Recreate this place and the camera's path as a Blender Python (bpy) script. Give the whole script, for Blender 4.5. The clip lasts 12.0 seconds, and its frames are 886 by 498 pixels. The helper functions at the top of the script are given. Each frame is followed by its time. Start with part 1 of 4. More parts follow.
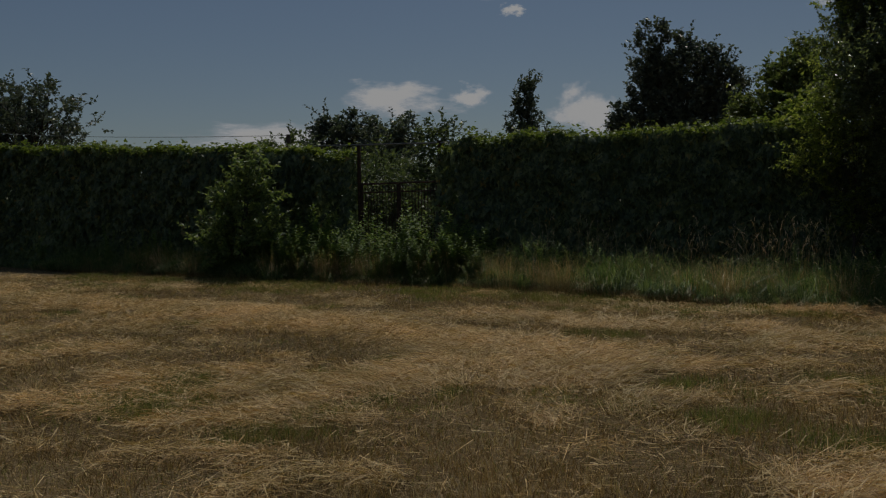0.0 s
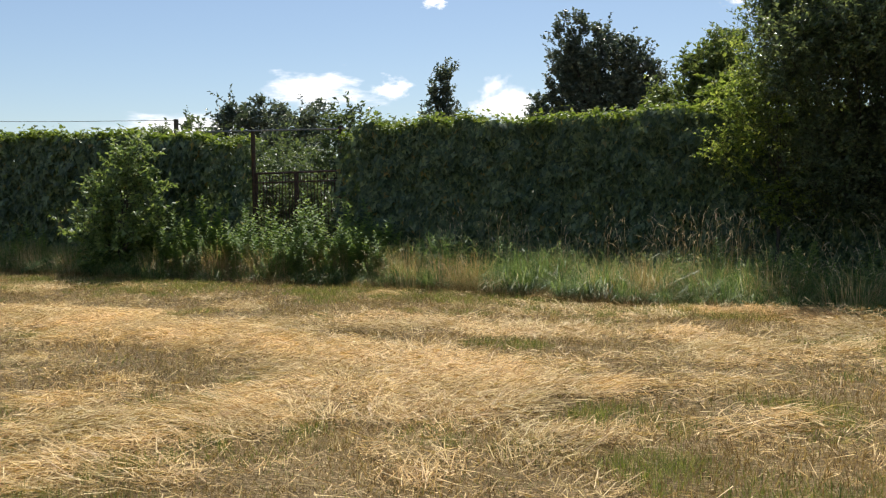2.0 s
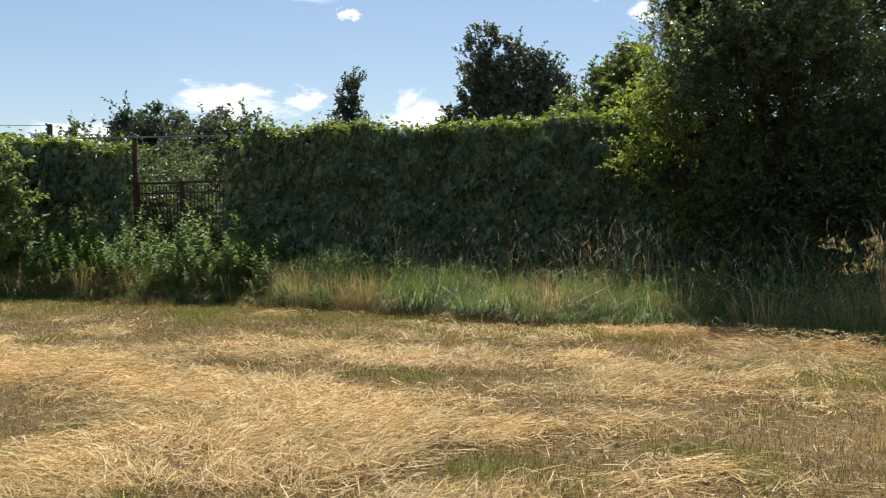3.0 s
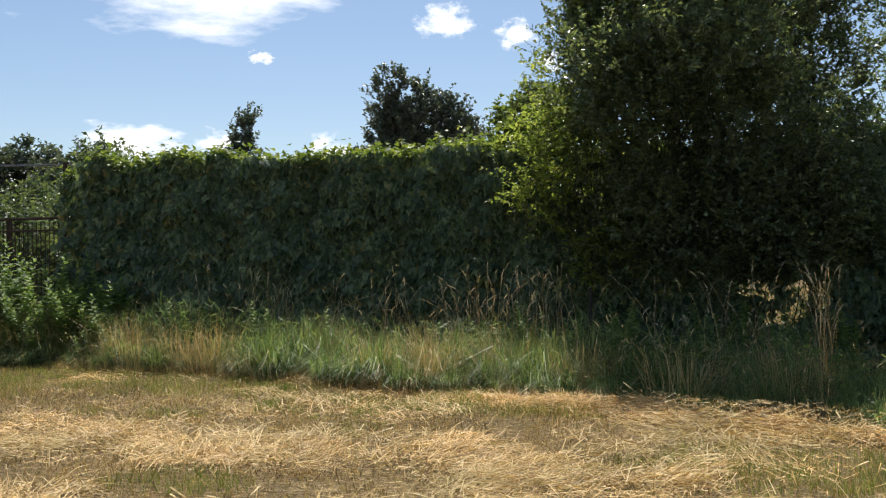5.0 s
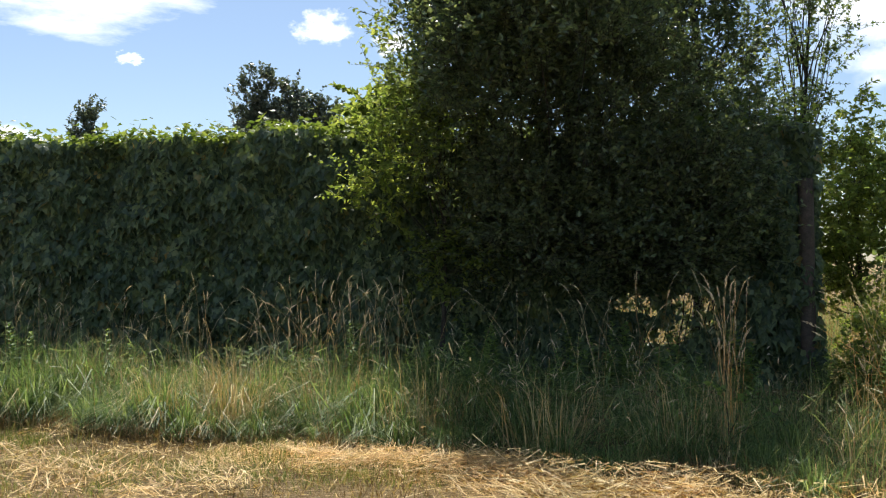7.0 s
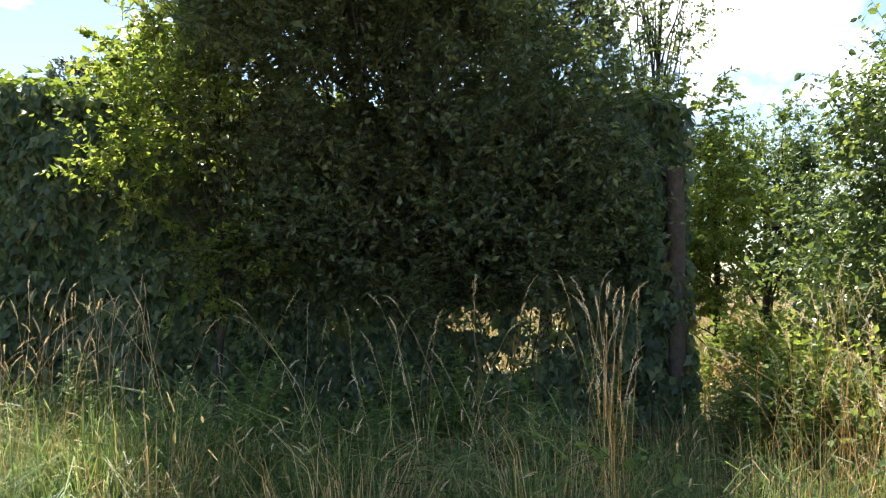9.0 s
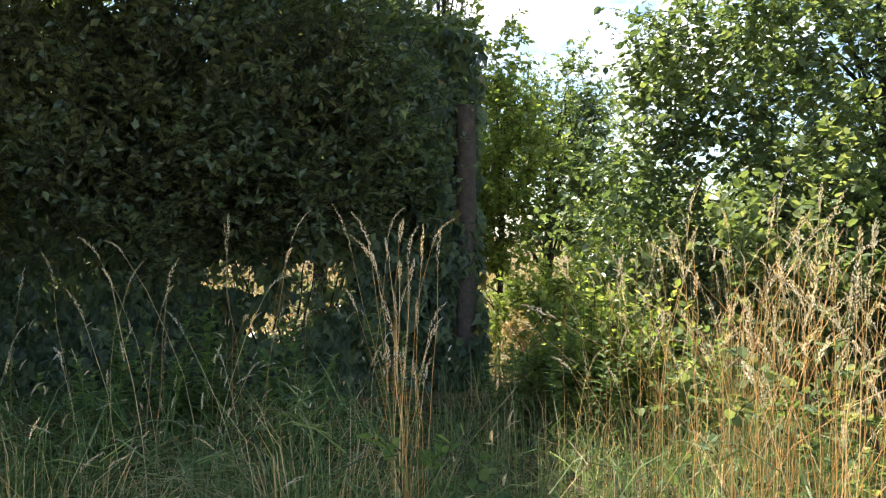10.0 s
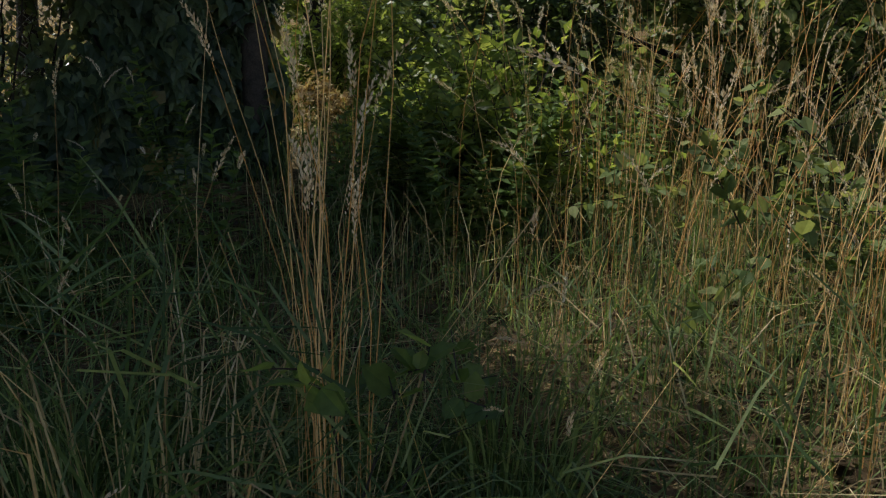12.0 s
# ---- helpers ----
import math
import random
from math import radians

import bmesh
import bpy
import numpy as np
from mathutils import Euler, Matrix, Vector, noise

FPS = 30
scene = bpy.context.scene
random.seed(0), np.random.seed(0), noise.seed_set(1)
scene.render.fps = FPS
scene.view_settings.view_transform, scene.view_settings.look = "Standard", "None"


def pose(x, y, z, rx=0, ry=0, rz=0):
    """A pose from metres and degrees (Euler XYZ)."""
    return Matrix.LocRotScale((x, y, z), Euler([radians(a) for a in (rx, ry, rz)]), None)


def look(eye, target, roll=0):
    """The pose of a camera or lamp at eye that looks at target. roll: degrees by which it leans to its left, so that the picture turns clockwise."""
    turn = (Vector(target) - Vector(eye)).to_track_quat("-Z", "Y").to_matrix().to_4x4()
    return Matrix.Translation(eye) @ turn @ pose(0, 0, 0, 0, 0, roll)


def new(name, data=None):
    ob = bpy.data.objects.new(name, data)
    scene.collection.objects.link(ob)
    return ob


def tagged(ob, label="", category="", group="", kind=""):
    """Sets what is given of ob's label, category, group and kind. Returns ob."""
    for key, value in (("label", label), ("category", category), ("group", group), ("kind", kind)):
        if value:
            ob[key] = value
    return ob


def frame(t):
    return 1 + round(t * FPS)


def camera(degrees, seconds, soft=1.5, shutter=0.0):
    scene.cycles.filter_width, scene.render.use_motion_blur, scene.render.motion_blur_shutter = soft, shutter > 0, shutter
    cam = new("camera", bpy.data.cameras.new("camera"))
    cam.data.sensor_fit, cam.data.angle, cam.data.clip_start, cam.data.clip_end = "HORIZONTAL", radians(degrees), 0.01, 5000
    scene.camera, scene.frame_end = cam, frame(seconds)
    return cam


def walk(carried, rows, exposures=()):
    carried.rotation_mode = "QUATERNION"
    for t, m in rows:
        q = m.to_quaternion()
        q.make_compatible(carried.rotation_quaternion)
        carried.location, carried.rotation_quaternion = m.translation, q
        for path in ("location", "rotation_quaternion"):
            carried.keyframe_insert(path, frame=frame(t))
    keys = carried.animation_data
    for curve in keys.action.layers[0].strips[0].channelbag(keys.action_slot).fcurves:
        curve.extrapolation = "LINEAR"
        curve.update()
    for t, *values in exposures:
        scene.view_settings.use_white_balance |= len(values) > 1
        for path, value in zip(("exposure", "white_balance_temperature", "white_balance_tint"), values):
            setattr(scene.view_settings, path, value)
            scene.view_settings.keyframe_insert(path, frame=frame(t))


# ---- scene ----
cam = camera(52.6, 12.0, 1.2)
METRES, EYE, TILT, LEAN, TURN = 12.8, 1.5, 0.0, 0.0, 30.0
ROWS = [
    (0.0, 0.0, 0.0, 0.0, -0.04, -2.26, 0.89),
    (0.5, 0.0035, 0.0182, -0.0021, -0.27, -2.54, 0.85),
    (1.0, 0.0124, 0.0457, -0.0034, -0.97, -2.8, 0.88),
    (1.5, 0.0253, 0.0791, -0.0026, -2.66, -2.91, 0.9),
    (2.0, 0.0359, 0.1196, -0.0017, -4.97, -2.8, 0.89),
    (2.5, 0.0556, 0.157, -0.0008, -7.85, -2.4, 0.85),
    (3.0, 0.0702, 0.1978, -0.0013, -10.4, -2.09, 0.81),
    (5.0, 0.1523, 0.355, -0.0035, -15.91, 0.64, 0.83),
    (5.5, 0.1744, 0.3935, -0.0033, -17.88, 0.7, 0.79),
    (6.0, 0.1985, 0.429, -0.0036, -20.26, 0.75, 0.75),
    (6.5, 0.2233, 0.4688, -0.0036, -22.56, 0.79, 0.71),
    (8.5, 0.3269, 0.6264, -0.008, -28.76, 2.16, 0.65),
    (9.0, 0.3564, 0.6638, -0.0099, -34.22, 1.9, 0.48),
    (9.5, 0.384, 0.699, -0.0114, -41.34, 1.16, 0.3),
    (10.0, 0.414, 0.7296, -0.0163, -48.47, -0.79, 0.04),
    (10.5, 0.4396, 0.7586, -0.0224, -54.86, -4.81, -0.19),
    (11.0, 0.4653, 0.7833, -0.0272, -60.55, -8.95, -0.49),
    (11.5, 0.4871, 0.8149, -0.0297, -64.33, -12.2, -0.68),
    (12.0, 0.5046, 0.85, -0.0301, -65.9, -15.8, -0.67),
]
EXPOSURES = [(0.0, -1.85), (0.3, -0.95), (0.6, -0.3), (0.9, 0.12), (1.2, 0.3), (4.0, 0.38), (6.5, 0.52), (8.5, 1.2), (9.0, 1.42), (9.5, 1.58), (10.5, 1.55), (11.0, 1.62), (11.3, 1.32), (11.6, 0.7), (12.0, -0.2)]
walk(cam, [(t, pose(0, 0, EYE, TILT, LEAN, TURN) @ pose(METRES * x, METRES * y, METRES * z, 90 + pitch, roll, yaw)) for t, x, y, z, yaw, pitch, roll in ROWS], EXPOSURES)

# ---- world, sun ----
SUN_EL, SUN_AZ = 60.0, -16.0   # degrees up, degrees to the right of +y
world = bpy.data.worlds.new("world")
scene.world = world
world.use_nodes = True
wt = world.node_tree
wt.nodes.clear()
sky = wt.nodes.new("ShaderNodeTexSky")
sky.sky_type = "NISHITA"
sky.sun_disc = False
sky.sun_elevation = radians(SUN_EL)
sky.sun_rotation = radians(SUN_AZ)
sky.air_density, sky.dust_density, sky.ozone_density = 1.0, 0.6, 2.0
bg = wt.nodes.new("ShaderNodeBackground")
bg.inputs["Strength"].default_value = 0.088
wo = wt.nodes.new("ShaderNodeOutputWorld")
wt.links.new(sky.outputs[0], bg.inputs["Color"])
wt.links.new(bg.outputs[0], wo.inputs["Surface"])
to_sun = Vector((math.sin(radians(SUN_AZ)) * math.cos(radians(SUN_EL)), math.cos(radians(SUN_AZ)) * math.cos(radians(SUN_EL)), math.sin(radians(SUN_EL))))
sun = new("sun", bpy.data.lights.new("sun", "SUN"))
sun.data.energy, sun.data.angle, sun.data.color = 5.0, radians(0.53), (1.0, 0.95, 0.86)
sun.matrix_world = look(to_sun * 60, (0, 0, 0))

rng = np.random.default_rng(7)


# ---- materials ----
def nodes_of(name):
    m = bpy.data.materials.new(name)
    m.use_nodes = True
    t = m.node_tree
    t.nodes.clear()
    return m, t, t.nodes.new("ShaderNodeOutputMaterial")


def ramp(t, source, stops):
    r = t.nodes.new("ShaderNodeValToRGB")
    e = r.color_ramp.elements
    while len(e) < len(stops):
        e.new(0.5)
    for el, (p, c) in zip(e, stops):
        el.position, el.color = p, (*c, 1)
    t.links.new(source, r.inputs[0])
    return r.outputs[0]


def noise_of(t, scale, detail=4, rough=0.55, coord="Object"):
    c = t.nodes.new("ShaderNodeTexCoord")
    n = t.nodes.new("ShaderNodeTexNoise")
    n.inputs["Scale"].default_value, n.inputs["Detail"].default_value, n.inputs["Roughness"].default_value = scale, detail, rough
    t.links.new(c.outputs[coord], n.inputs["Vector"])
    return n.outputs[0]


def mixed(t, kind, fac, a, b):
    m = t.nodes.new("ShaderNodeMixRGB")
    m.blend_type = kind
    for socket, v in zip(m.inputs, (fac, a, b)):
        if isinstance(v, (int, float)):
            socket.default_value = v
        elif isinstance(v, tuple):
            socket.default_value = (*v, 1)
        else:
            t.links.new(v, socket)
    return m.outputs[0]


def leaf_mat(name, dark, mid, light, glow=0.4, gloss=0.45, odd=None, patch=0.9, spec=0.3):
    """Foliage or straw: colour differs from piece to piece and in patches; light passes through."""
    m, t, out = nodes_of(name)
    geo = t.nodes.new("ShaderNodeNewGeometry")
    stops = [(0.0, dark), (0.5, mid), (0.93, light)]
    if odd:
        stops += [(0.97, light), (0.985, odd)]
    col = ramp(t, geo.outputs["Random Per Island"], stops)
    big = ramp(t, noise_of(t, patch, 3), [(0.3, (0.72, 0.76, 0.7)), (0.7, (1.2, 1.15, 1.1))])
    col = mixed(t, "MULTIPLY", 1.0, col, big)
    fine = ramp(t, noise_of(t, 45.0, 2), [(0.3, (0.82, 0.82, 0.82)), (0.7, (1.1, 1.1, 1.1))])
    col = mixed(t, "MULTIPLY", 1.0, col, fine)
    p = t.nodes.new("ShaderNodeBsdfPrincipled")
    p.inputs["Roughness"].default_value = gloss
    p.inputs["Specular IOR Level"].default_value = spec
    t.links.new(col, p.inputs["Base Color"])
    tr = t.nodes.new("ShaderNodeBsdfTranslucent")
    warm = mixed(t, "MULTIPLY", 1.0, col, (1.8, 1.65, 0.9))
    t.links.new(warm, tr.inputs["Color"])
    mx = t.nodes.new("ShaderNodeMixShader")
    mx.inputs[0].default_value = glow
    t.links.new(p.outputs[0], mx.inputs[1])
    t.links.new(tr.outputs[0], mx.inputs[2])
    t.links.new(mx.outputs[0], out.inputs[0])
    return m


def solid_mat(name, stops, scale=6.0, rough=0.8, metal=0.0, bump=0.4):
    m, t, out = nodes_of(name)
    n = noise_of(t, scale, 6, 0.65)
    col = ramp(t, n, stops)
    speck = ramp(t, noise_of(t, scale * 9, 3), [(0.35, (0.7, 0.7, 0.7)), (0.65, (1.15, 1.15, 1.15))])
    col = mixed(t, "MULTIPLY", 1.0, col, speck)
    p = t.nodes.new("ShaderNodeBsdfPrincipled")
    p.inputs["Roughness"].default_value, p.inputs["Metallic"].default_value = rough, metal
    t.links.new(col, p.inputs["Base Color"])
    if bump:
        b = t.nodes.new("ShaderNodeBump")
        b.inputs["Strength"].default_value, b.inputs["Distance"].default_value = bump, 0.02
        t.links.new(noise_of(t, scale * 4, 5), b.inputs["Height"])
        t.links.new(b.outputs[0], p.inputs["Normal"])
    t.links.new(p.outputs[0], out.inputs[0])
    return m


def ground_mat():
    m, t, out = nodes_of("dry_field_soil")
    patches = ramp(t, noise_of(t, 0.55, 5, 0.6), [(0.30, (0.07, 0.058, 0.028)), (0.46, (0.125, 0.088, 0.046)), (0.58, (0.19, 0.135, 0.068)), (0.75, (0.30, 0.215, 0.11))])
    clods = ramp(t, noise_of(t, 22.0, 6, 0.7), [(0.3, (0.5, 0.47, 0.42)), (0.55, (1.0, 1.0, 1.0)), (0.75, (1.3, 1.25, 1.15))])
    col = mixed(t, "MULTIPLY", 1.0, patches, clods)
    coord = t.nodes.new("ShaderNodeTexCoord")
    height = None
    for k, angle in enumerate((15, 75, 130, 165)):
        turn = t.nodes.new("ShaderNodeMapping")
        turn.inputs["Rotation"].default_value = (0, 0, radians(angle))
        turn.inputs["Scale"].default_value = (11.0, 150.0, 20.0)
        turn.inputs["Location"].default_value = (k * 7.3, k * 3.1, 0)
        t.links.new(coord.outputs["Object"], turn.inputs["Vector"])
        fib = t.nodes.new("ShaderNodeTexNoise")
        fib.inputs["Scale"].default_value, fib.inputs["Detail"].default_value = 1.0, 2.0
        t.links.new(turn.outputs[0], fib.inputs["Vector"])
        mask = ramp(t, fib.outputs[0], [(0.56, (0, 0, 0)), (0.66, (1, 1, 1))])
        col = mixed(t, "MIX", mask, col, ((0.62, 0.46, 0.23), (0.40, 0.29, 0.15), (0.54, 0.42, 0.23), (0.20, 0.15, 0.07))[k])
        height = mask if height is None else mixed(t, "ADD", 1.0, height, mask)
    p = t.nodes.new("ShaderNodeBsdfPrincipled")
    p.inputs["Roughness"].default_value = 0.95
    p.inputs["Specular IOR Level"].default_value = 0.1
    t.links.new(col, p.inputs["Base Color"])
    b = t.nodes.new("ShaderNodeBump")
    b.inputs["Strength"].default_value, b.inputs["Distance"].default_value = 0.8, 0.012
    t.links.new(mixed(t, "ADD", 1.0, height, noise_of(t, 30.0, 8, 0.7)), b.inputs["Height"])
    t.links.new(b.outputs[0], p.inputs["Normal"])
    t.links.new(p.outputs[0], out.inputs[0])
    return m


GARDEN = leaf_mat("garden_leaves", (0.05, 0.08, 0.045), (0.085, 0.125, 0.065), (0.14, 0.19, 0.09), 0.36, 0.42, patch=0.5, spec=0.4)
GROUND = ground_mat()
STRAW = leaf_mat("cut_straw", (0.34, 0.21, 0.09), (0.60, 0.42, 0.185), (0.82, 0.65, 0.35), 0.15, 0.5, patch=0.7, spec=0.25)
STUBBLE = leaf_mat("brown_stubble", (0.11, 0.072, 0.036), (0.235, 0.16, 0.08), (0.48, 0.37, 0.20), 0.3, 0.6, patch=0.7, spec=0.15)
SHORT_GREEN = leaf_mat("short_green_grass", (0.075, 0.11, 0.03), (0.145, 0.19, 0.055), (0.29, 0.30, 0.12), 0.4, 0.55, spec=0.15)
VERGE = leaf_mat("verge_grass", (0.06, 0.11, 0.045), (0.115, 0.19, 0.078), (0.28, 0.36, 0.18), 0.5, 0.42, patch=3.5)
VERGE_DRY = leaf_mat("dry_grass_blades", (0.32, 0.22, 0.11), (0.50, 0.38, 0.20), (0.68, 0.57, 0.36), 0.2, 0.5)
GOLD = leaf_mat("golden_grass_stems", (0.52, 0.29, 0.11), (0.72, 0.47, 0.20), (0.86, 0.69, 0.40), 0.2, 0.45)
SEED = leaf_mat("grass_seed_heads", (0.55, 0.43, 0.29), (0.73, 0.61, 0.45), (0.86, 0.78, 0.63), 0.18, 0.6)
DARK_BROWN = leaf_mat("dark_brown_strips", (0.045, 0.032, 0.02), (0.085, 0.062, 0.038), (0.16, 0.115, 0.065), 0.1, 0.7, spec=0.1)
VINE = leaf_mat("vine_leaves", (0.05, 0.085, 0.05), (0.10, 0.15, 0.082), (0.19, 0.25, 0.13), 0.36, 0.42, (0.24, 0.20, 0.07), spec=0.5)
# Lit copy of the vine leaf: lighter, yellower colour stands for sun.
VINE_TOP = leaf_mat("sunlit_vine_leaves", (0.075, 0.125, 0.03), (0.12, 0.18, 0.045), (0.19, 0.25, 0.075), 0.45, 0.42)
TREE_LEAF = leaf_mat("cherry_leaves", (0.075, 0.115, 0.068), (0.12, 0.165, 0.09), (0.18, 0.23, 0.115), 0.45, 0.33, spec=0.7)
BUSH_LEAF = leaf_mat("broad_bush_leaves", (0.075, 0.125, 0.052), (0.12, 0.18, 0.075), (0.21, 0.275, 0.115), 0.38, 0.36, spec=0.6)
# Paler yellow-green leaf: sunlight on the foliage is put into the colour.
SUN_LEAF = leaf_mat("sunlit_leaves", (0.12, 0.18, 0.05), (0.19, 0.26, 0.075), (0.30, 0.36, 0.12), 0.58, 0.42, spec=0.35)
BRAMBLE = leaf_mat("bramble_leaves", (0.10, 0.15, 0.06), (0.16, 0.22, 0.09), (0.28, 0.32, 0.15), 0.42, 0.6, spec=0.15)
WEED = leaf_mat("weed_leaves", (0.10, 0.175, 0.06), (0.155, 0.245, 0.08), (0.24, 0.32, 0.11), 0.55, 0.5, spec=0.4)
ELDER = leaf_mat("shrub_leaves", (0.09, 0.15, 0.06), (0.14, 0.21, 0.085), (0.23, 0.30, 0.12), 0.46, 0.45, spec=0.45)
FAR_DARK = leaf_mat("poplar_leaves", (0.055, 0.085, 0.072), (0.09, 0.125, 0.105), (0.15, 0.19, 0.16), 0.25, 0.4, patch=0.2, spec=0.5)
FAR_GREEN = leaf_mat("far_tree_leaves", (0.08, 0.125, 0.05), (0.125, 0.175, 0.07), (0.20, 0.25, 0.10), 0.42, 0.45, patch=0.2)
BARK = solid_mat("grey_brown_bark", [(0.3, (0.022, 0.017, 0.013)), (0.7, (0.07, 0.057, 0.045))], 9.0, 0.9)
RUST = solid_mat("rusty_iron", [(0.3, (0.028, 0.019, 0.015)), (0.55, (0.065, 0.038, 0.026)), (0.75, (0.10, 0.06, 0.04))], 14.0, 0.85, 0.2)
WIRE = solid_mat("weathered_galvanised_wire", [(0.3, (0.16, 0.16, 0.15)), (0.7, (0.33, 0.33, 0.31))], 20.0, 0.55, 0.6, 0.0)
POST = solid_mat("dark_weathered_post", [(0.3, (0.05, 0.04, 0.032)), (0.7, (0.13, 0.10, 0.08))], 12.0, 0.85)


# ---- mesh tools ----
def mesh_np(name, verts, faces, material, smooth=False):
    """A mesh from arrays: verts (n, 3), faces (m, k)."""
    me = bpy.data.meshes.new(name)
    verts = np.asarray(verts, dtype=np.float32).reshape(-1, 3)
    faces = np.asarray(faces, dtype=np.int32)
    m, k = faces.shape
    me.vertices.add(len(verts))
    me.vertices.foreach_set("co", verts.ravel())
    me.loops.add(m * k)
    me.loops.foreach_set("vertex_index", faces.ravel())
    me.polygons.add(m)
    me.polygons.foreach_set("loop_start", np.arange(m, dtype=np.int32) * k)
    me.polygons.foreach_set("use_smooth", np.full(m, smooth))
    me.update(calc_edges=True)
    me.materials.append(material)
    return me


def joined(chunks):
    """Several (verts, faces) made into one."""
    vs, fs, n = [], [], 0
    for v, f in chunks:
        v = np.asarray(v).reshape(-1, 3)
        vs.append(v)
        fs.append(np.asarray(f) + n)
        n += len(v)
    return np.concatenate(vs), np.concatenate(fs)


def thing(name, label, category, at=(0, 0, 0), group="", kind=""):
    ob = new(name)
    ob.location = at
    return tagged(ob, label, category, group, kind)


def put(name, chunk, material, parent=None, label="", smooth=False, kind="", category=""):
    ob = new(name, mesh_np(name, chunk[0], chunk[1], material, smooth))
    ob.parent = parent
    return tagged(ob, label, category, "", kind)


def unit(v):
    return v / np.maximum(np.linalg.norm(v, axis=-1, keepdims=True), 1e-9)


def tubes(paths, radii, sides=3):
    """Tubes of triangles along paths (n, s, 3) with radii (n, s)."""
    paths, radii = np.asarray(paths, float), np.asarray(radii, float)
    n, s, _ = paths.shape
    d = unit(np.gradient(paths, axis=1))
    ref = np.where(np.abs(d[..., 2:3]) > 0.8, np.array([1.0, 0.1, 0.0]), np.array([0.05, 0.0, 1.0]))
    a = unit(np.cross(d, ref))
    b = np.cross(d, a)
    ang = np.arange(sides) / sides * 2 * np.pi
    ring = a[:, :, None] * np.cos(ang)[None, None, :, None] + b[:, :, None] * np.sin(ang)[None, None, :, None]
    v = paths[:, :, None] + ring * radii[:, :, None, None]
    i, j = np.meshgrid(np.arange(s - 1), np.arange(sides), indexing="ij")
    p, q = i * sides + j, i * sides + (j + 1) % sides
    f = np.concatenate([np.stack([p, q, q + sides], -1).reshape(-1, 3), np.stack([p, q + sides, p + sides], -1).reshape(-1, 3)])
    faces = (f[None] + (np.arange(n) * s * sides)[:, None, None]).reshape(-1, 3)
    return v.reshape(-1, 3), faces


LEAF_PLAIN = (np.array([(0, 0, 0), (-0.5, 0.42, 0.10), (0.5, 0.42, 0.10), (0, 1, -0.06)]), np.array([(0, 3, 1), (0, 2, 3)]))
LEAF_LONG = (np.array([(0, 0, 0), (-0.3, 0.35, 0.07), (0, 0.5, 0.0), (0.3, 0.35, 0.07), (0, 1, -0.16)]), np.array([(0, 2, 1), (0, 3, 2), (1, 2, 4), (2, 3, 4)]))
LEAF_OVAL = (np.array([(0, 0, 0), (-0.32, 0.2, 0.05), (-0.36, 0.62, 0.05), (0, 1, -0.10), (0.36, 0.62, 0.05), (0.32, 0.2, 0.05)]), np.array([(0, 3, 2), (0, 2, 1), (0, 5, 4), (0, 4, 3)]))
LEAF_VINE = (np.array([(0, 0, 0), (-0.34, -0.14, 0.03), (-0.5, 0.3, 0.07), (-0.24, 0.5, 0.03), (0, 1, -0.10), (0.24, 0.5, 0.03), (0.5, 0.3, 0.07), (0.34, -0.14, 0.03)]),
             np.array([(0, 2, 1), (0, 3, 2), (0, 4, 3), (0, 5, 4), (0, 6, 5), (0, 7, 6)]))


def leaves(points, along, face, size, shape=LEAF_PLAIN, wide=1.0):
    """A leaf at each point: along is its length's direction, face the way that its blade looks."""
    y = unit(along)
    x = unit(np.cross(y, face))
    z = np.cross(x, y)
    t, f = shape
    size = np.asarray(size)[:, None, None]
    v = points[:, None] + size * (wide * t[None, :, 0:1] * x[:, None] + t[None, :, 1:2] * y[:, None] + t[None, :, 2:3] * z[:, None])
    return v.reshape(-1, 3), (f[None] + (np.arange(len(points)) * len(t))[:, None, None]).reshape(-1, 3)


def blades(points, height, width, lean=0.35, way=None):
    """Grass blades: curved strips of three triangles."""
    n = len(points)
    a = rng.uniform(0, 2 * np.pi, n) if way is None else way + rng.normal(0, 0.7, n)
    d = np.stack([np.cos(a), np.sin(a), np.zeros(n)], -1)
    turn = a + np.pi / 2 + rng.normal(0, 0.5, n)
    side = np.stack([np.cos(turn), np.sin(turn), np.zeros(n)], -1)
    ln = (np.abs(rng.normal(0, 1, n)) * lean)[:, None]
    h, w = np.asarray(height)[:, None] * np.ones((n, 1)), np.asarray(width)[:, None] * np.ones((n, 1)) / 2
    up = np.array([0, 0, 1.0])
    ln = np.minimum(ln, 1.45)
    mid = points + up * h * (0.62 - 0.02 * ln) + d * h * ln * 0.30
    tip = points + up * h * (1.0 - 0.42 * ln ** 1.5) + d * h * ln * 0.95
    v = np.stack([points - side * w, points + side * w, mid - side * w * 0.8, mid + side * w * 0.8, tip], 1)
    f = np.array([(0, 1, 3), (0, 3, 2), (2, 3, 4)])
    return v.reshape(-1, 3), (f[None] + (np.arange(n) * 5)[:, None, None]).reshape(-1, 3)


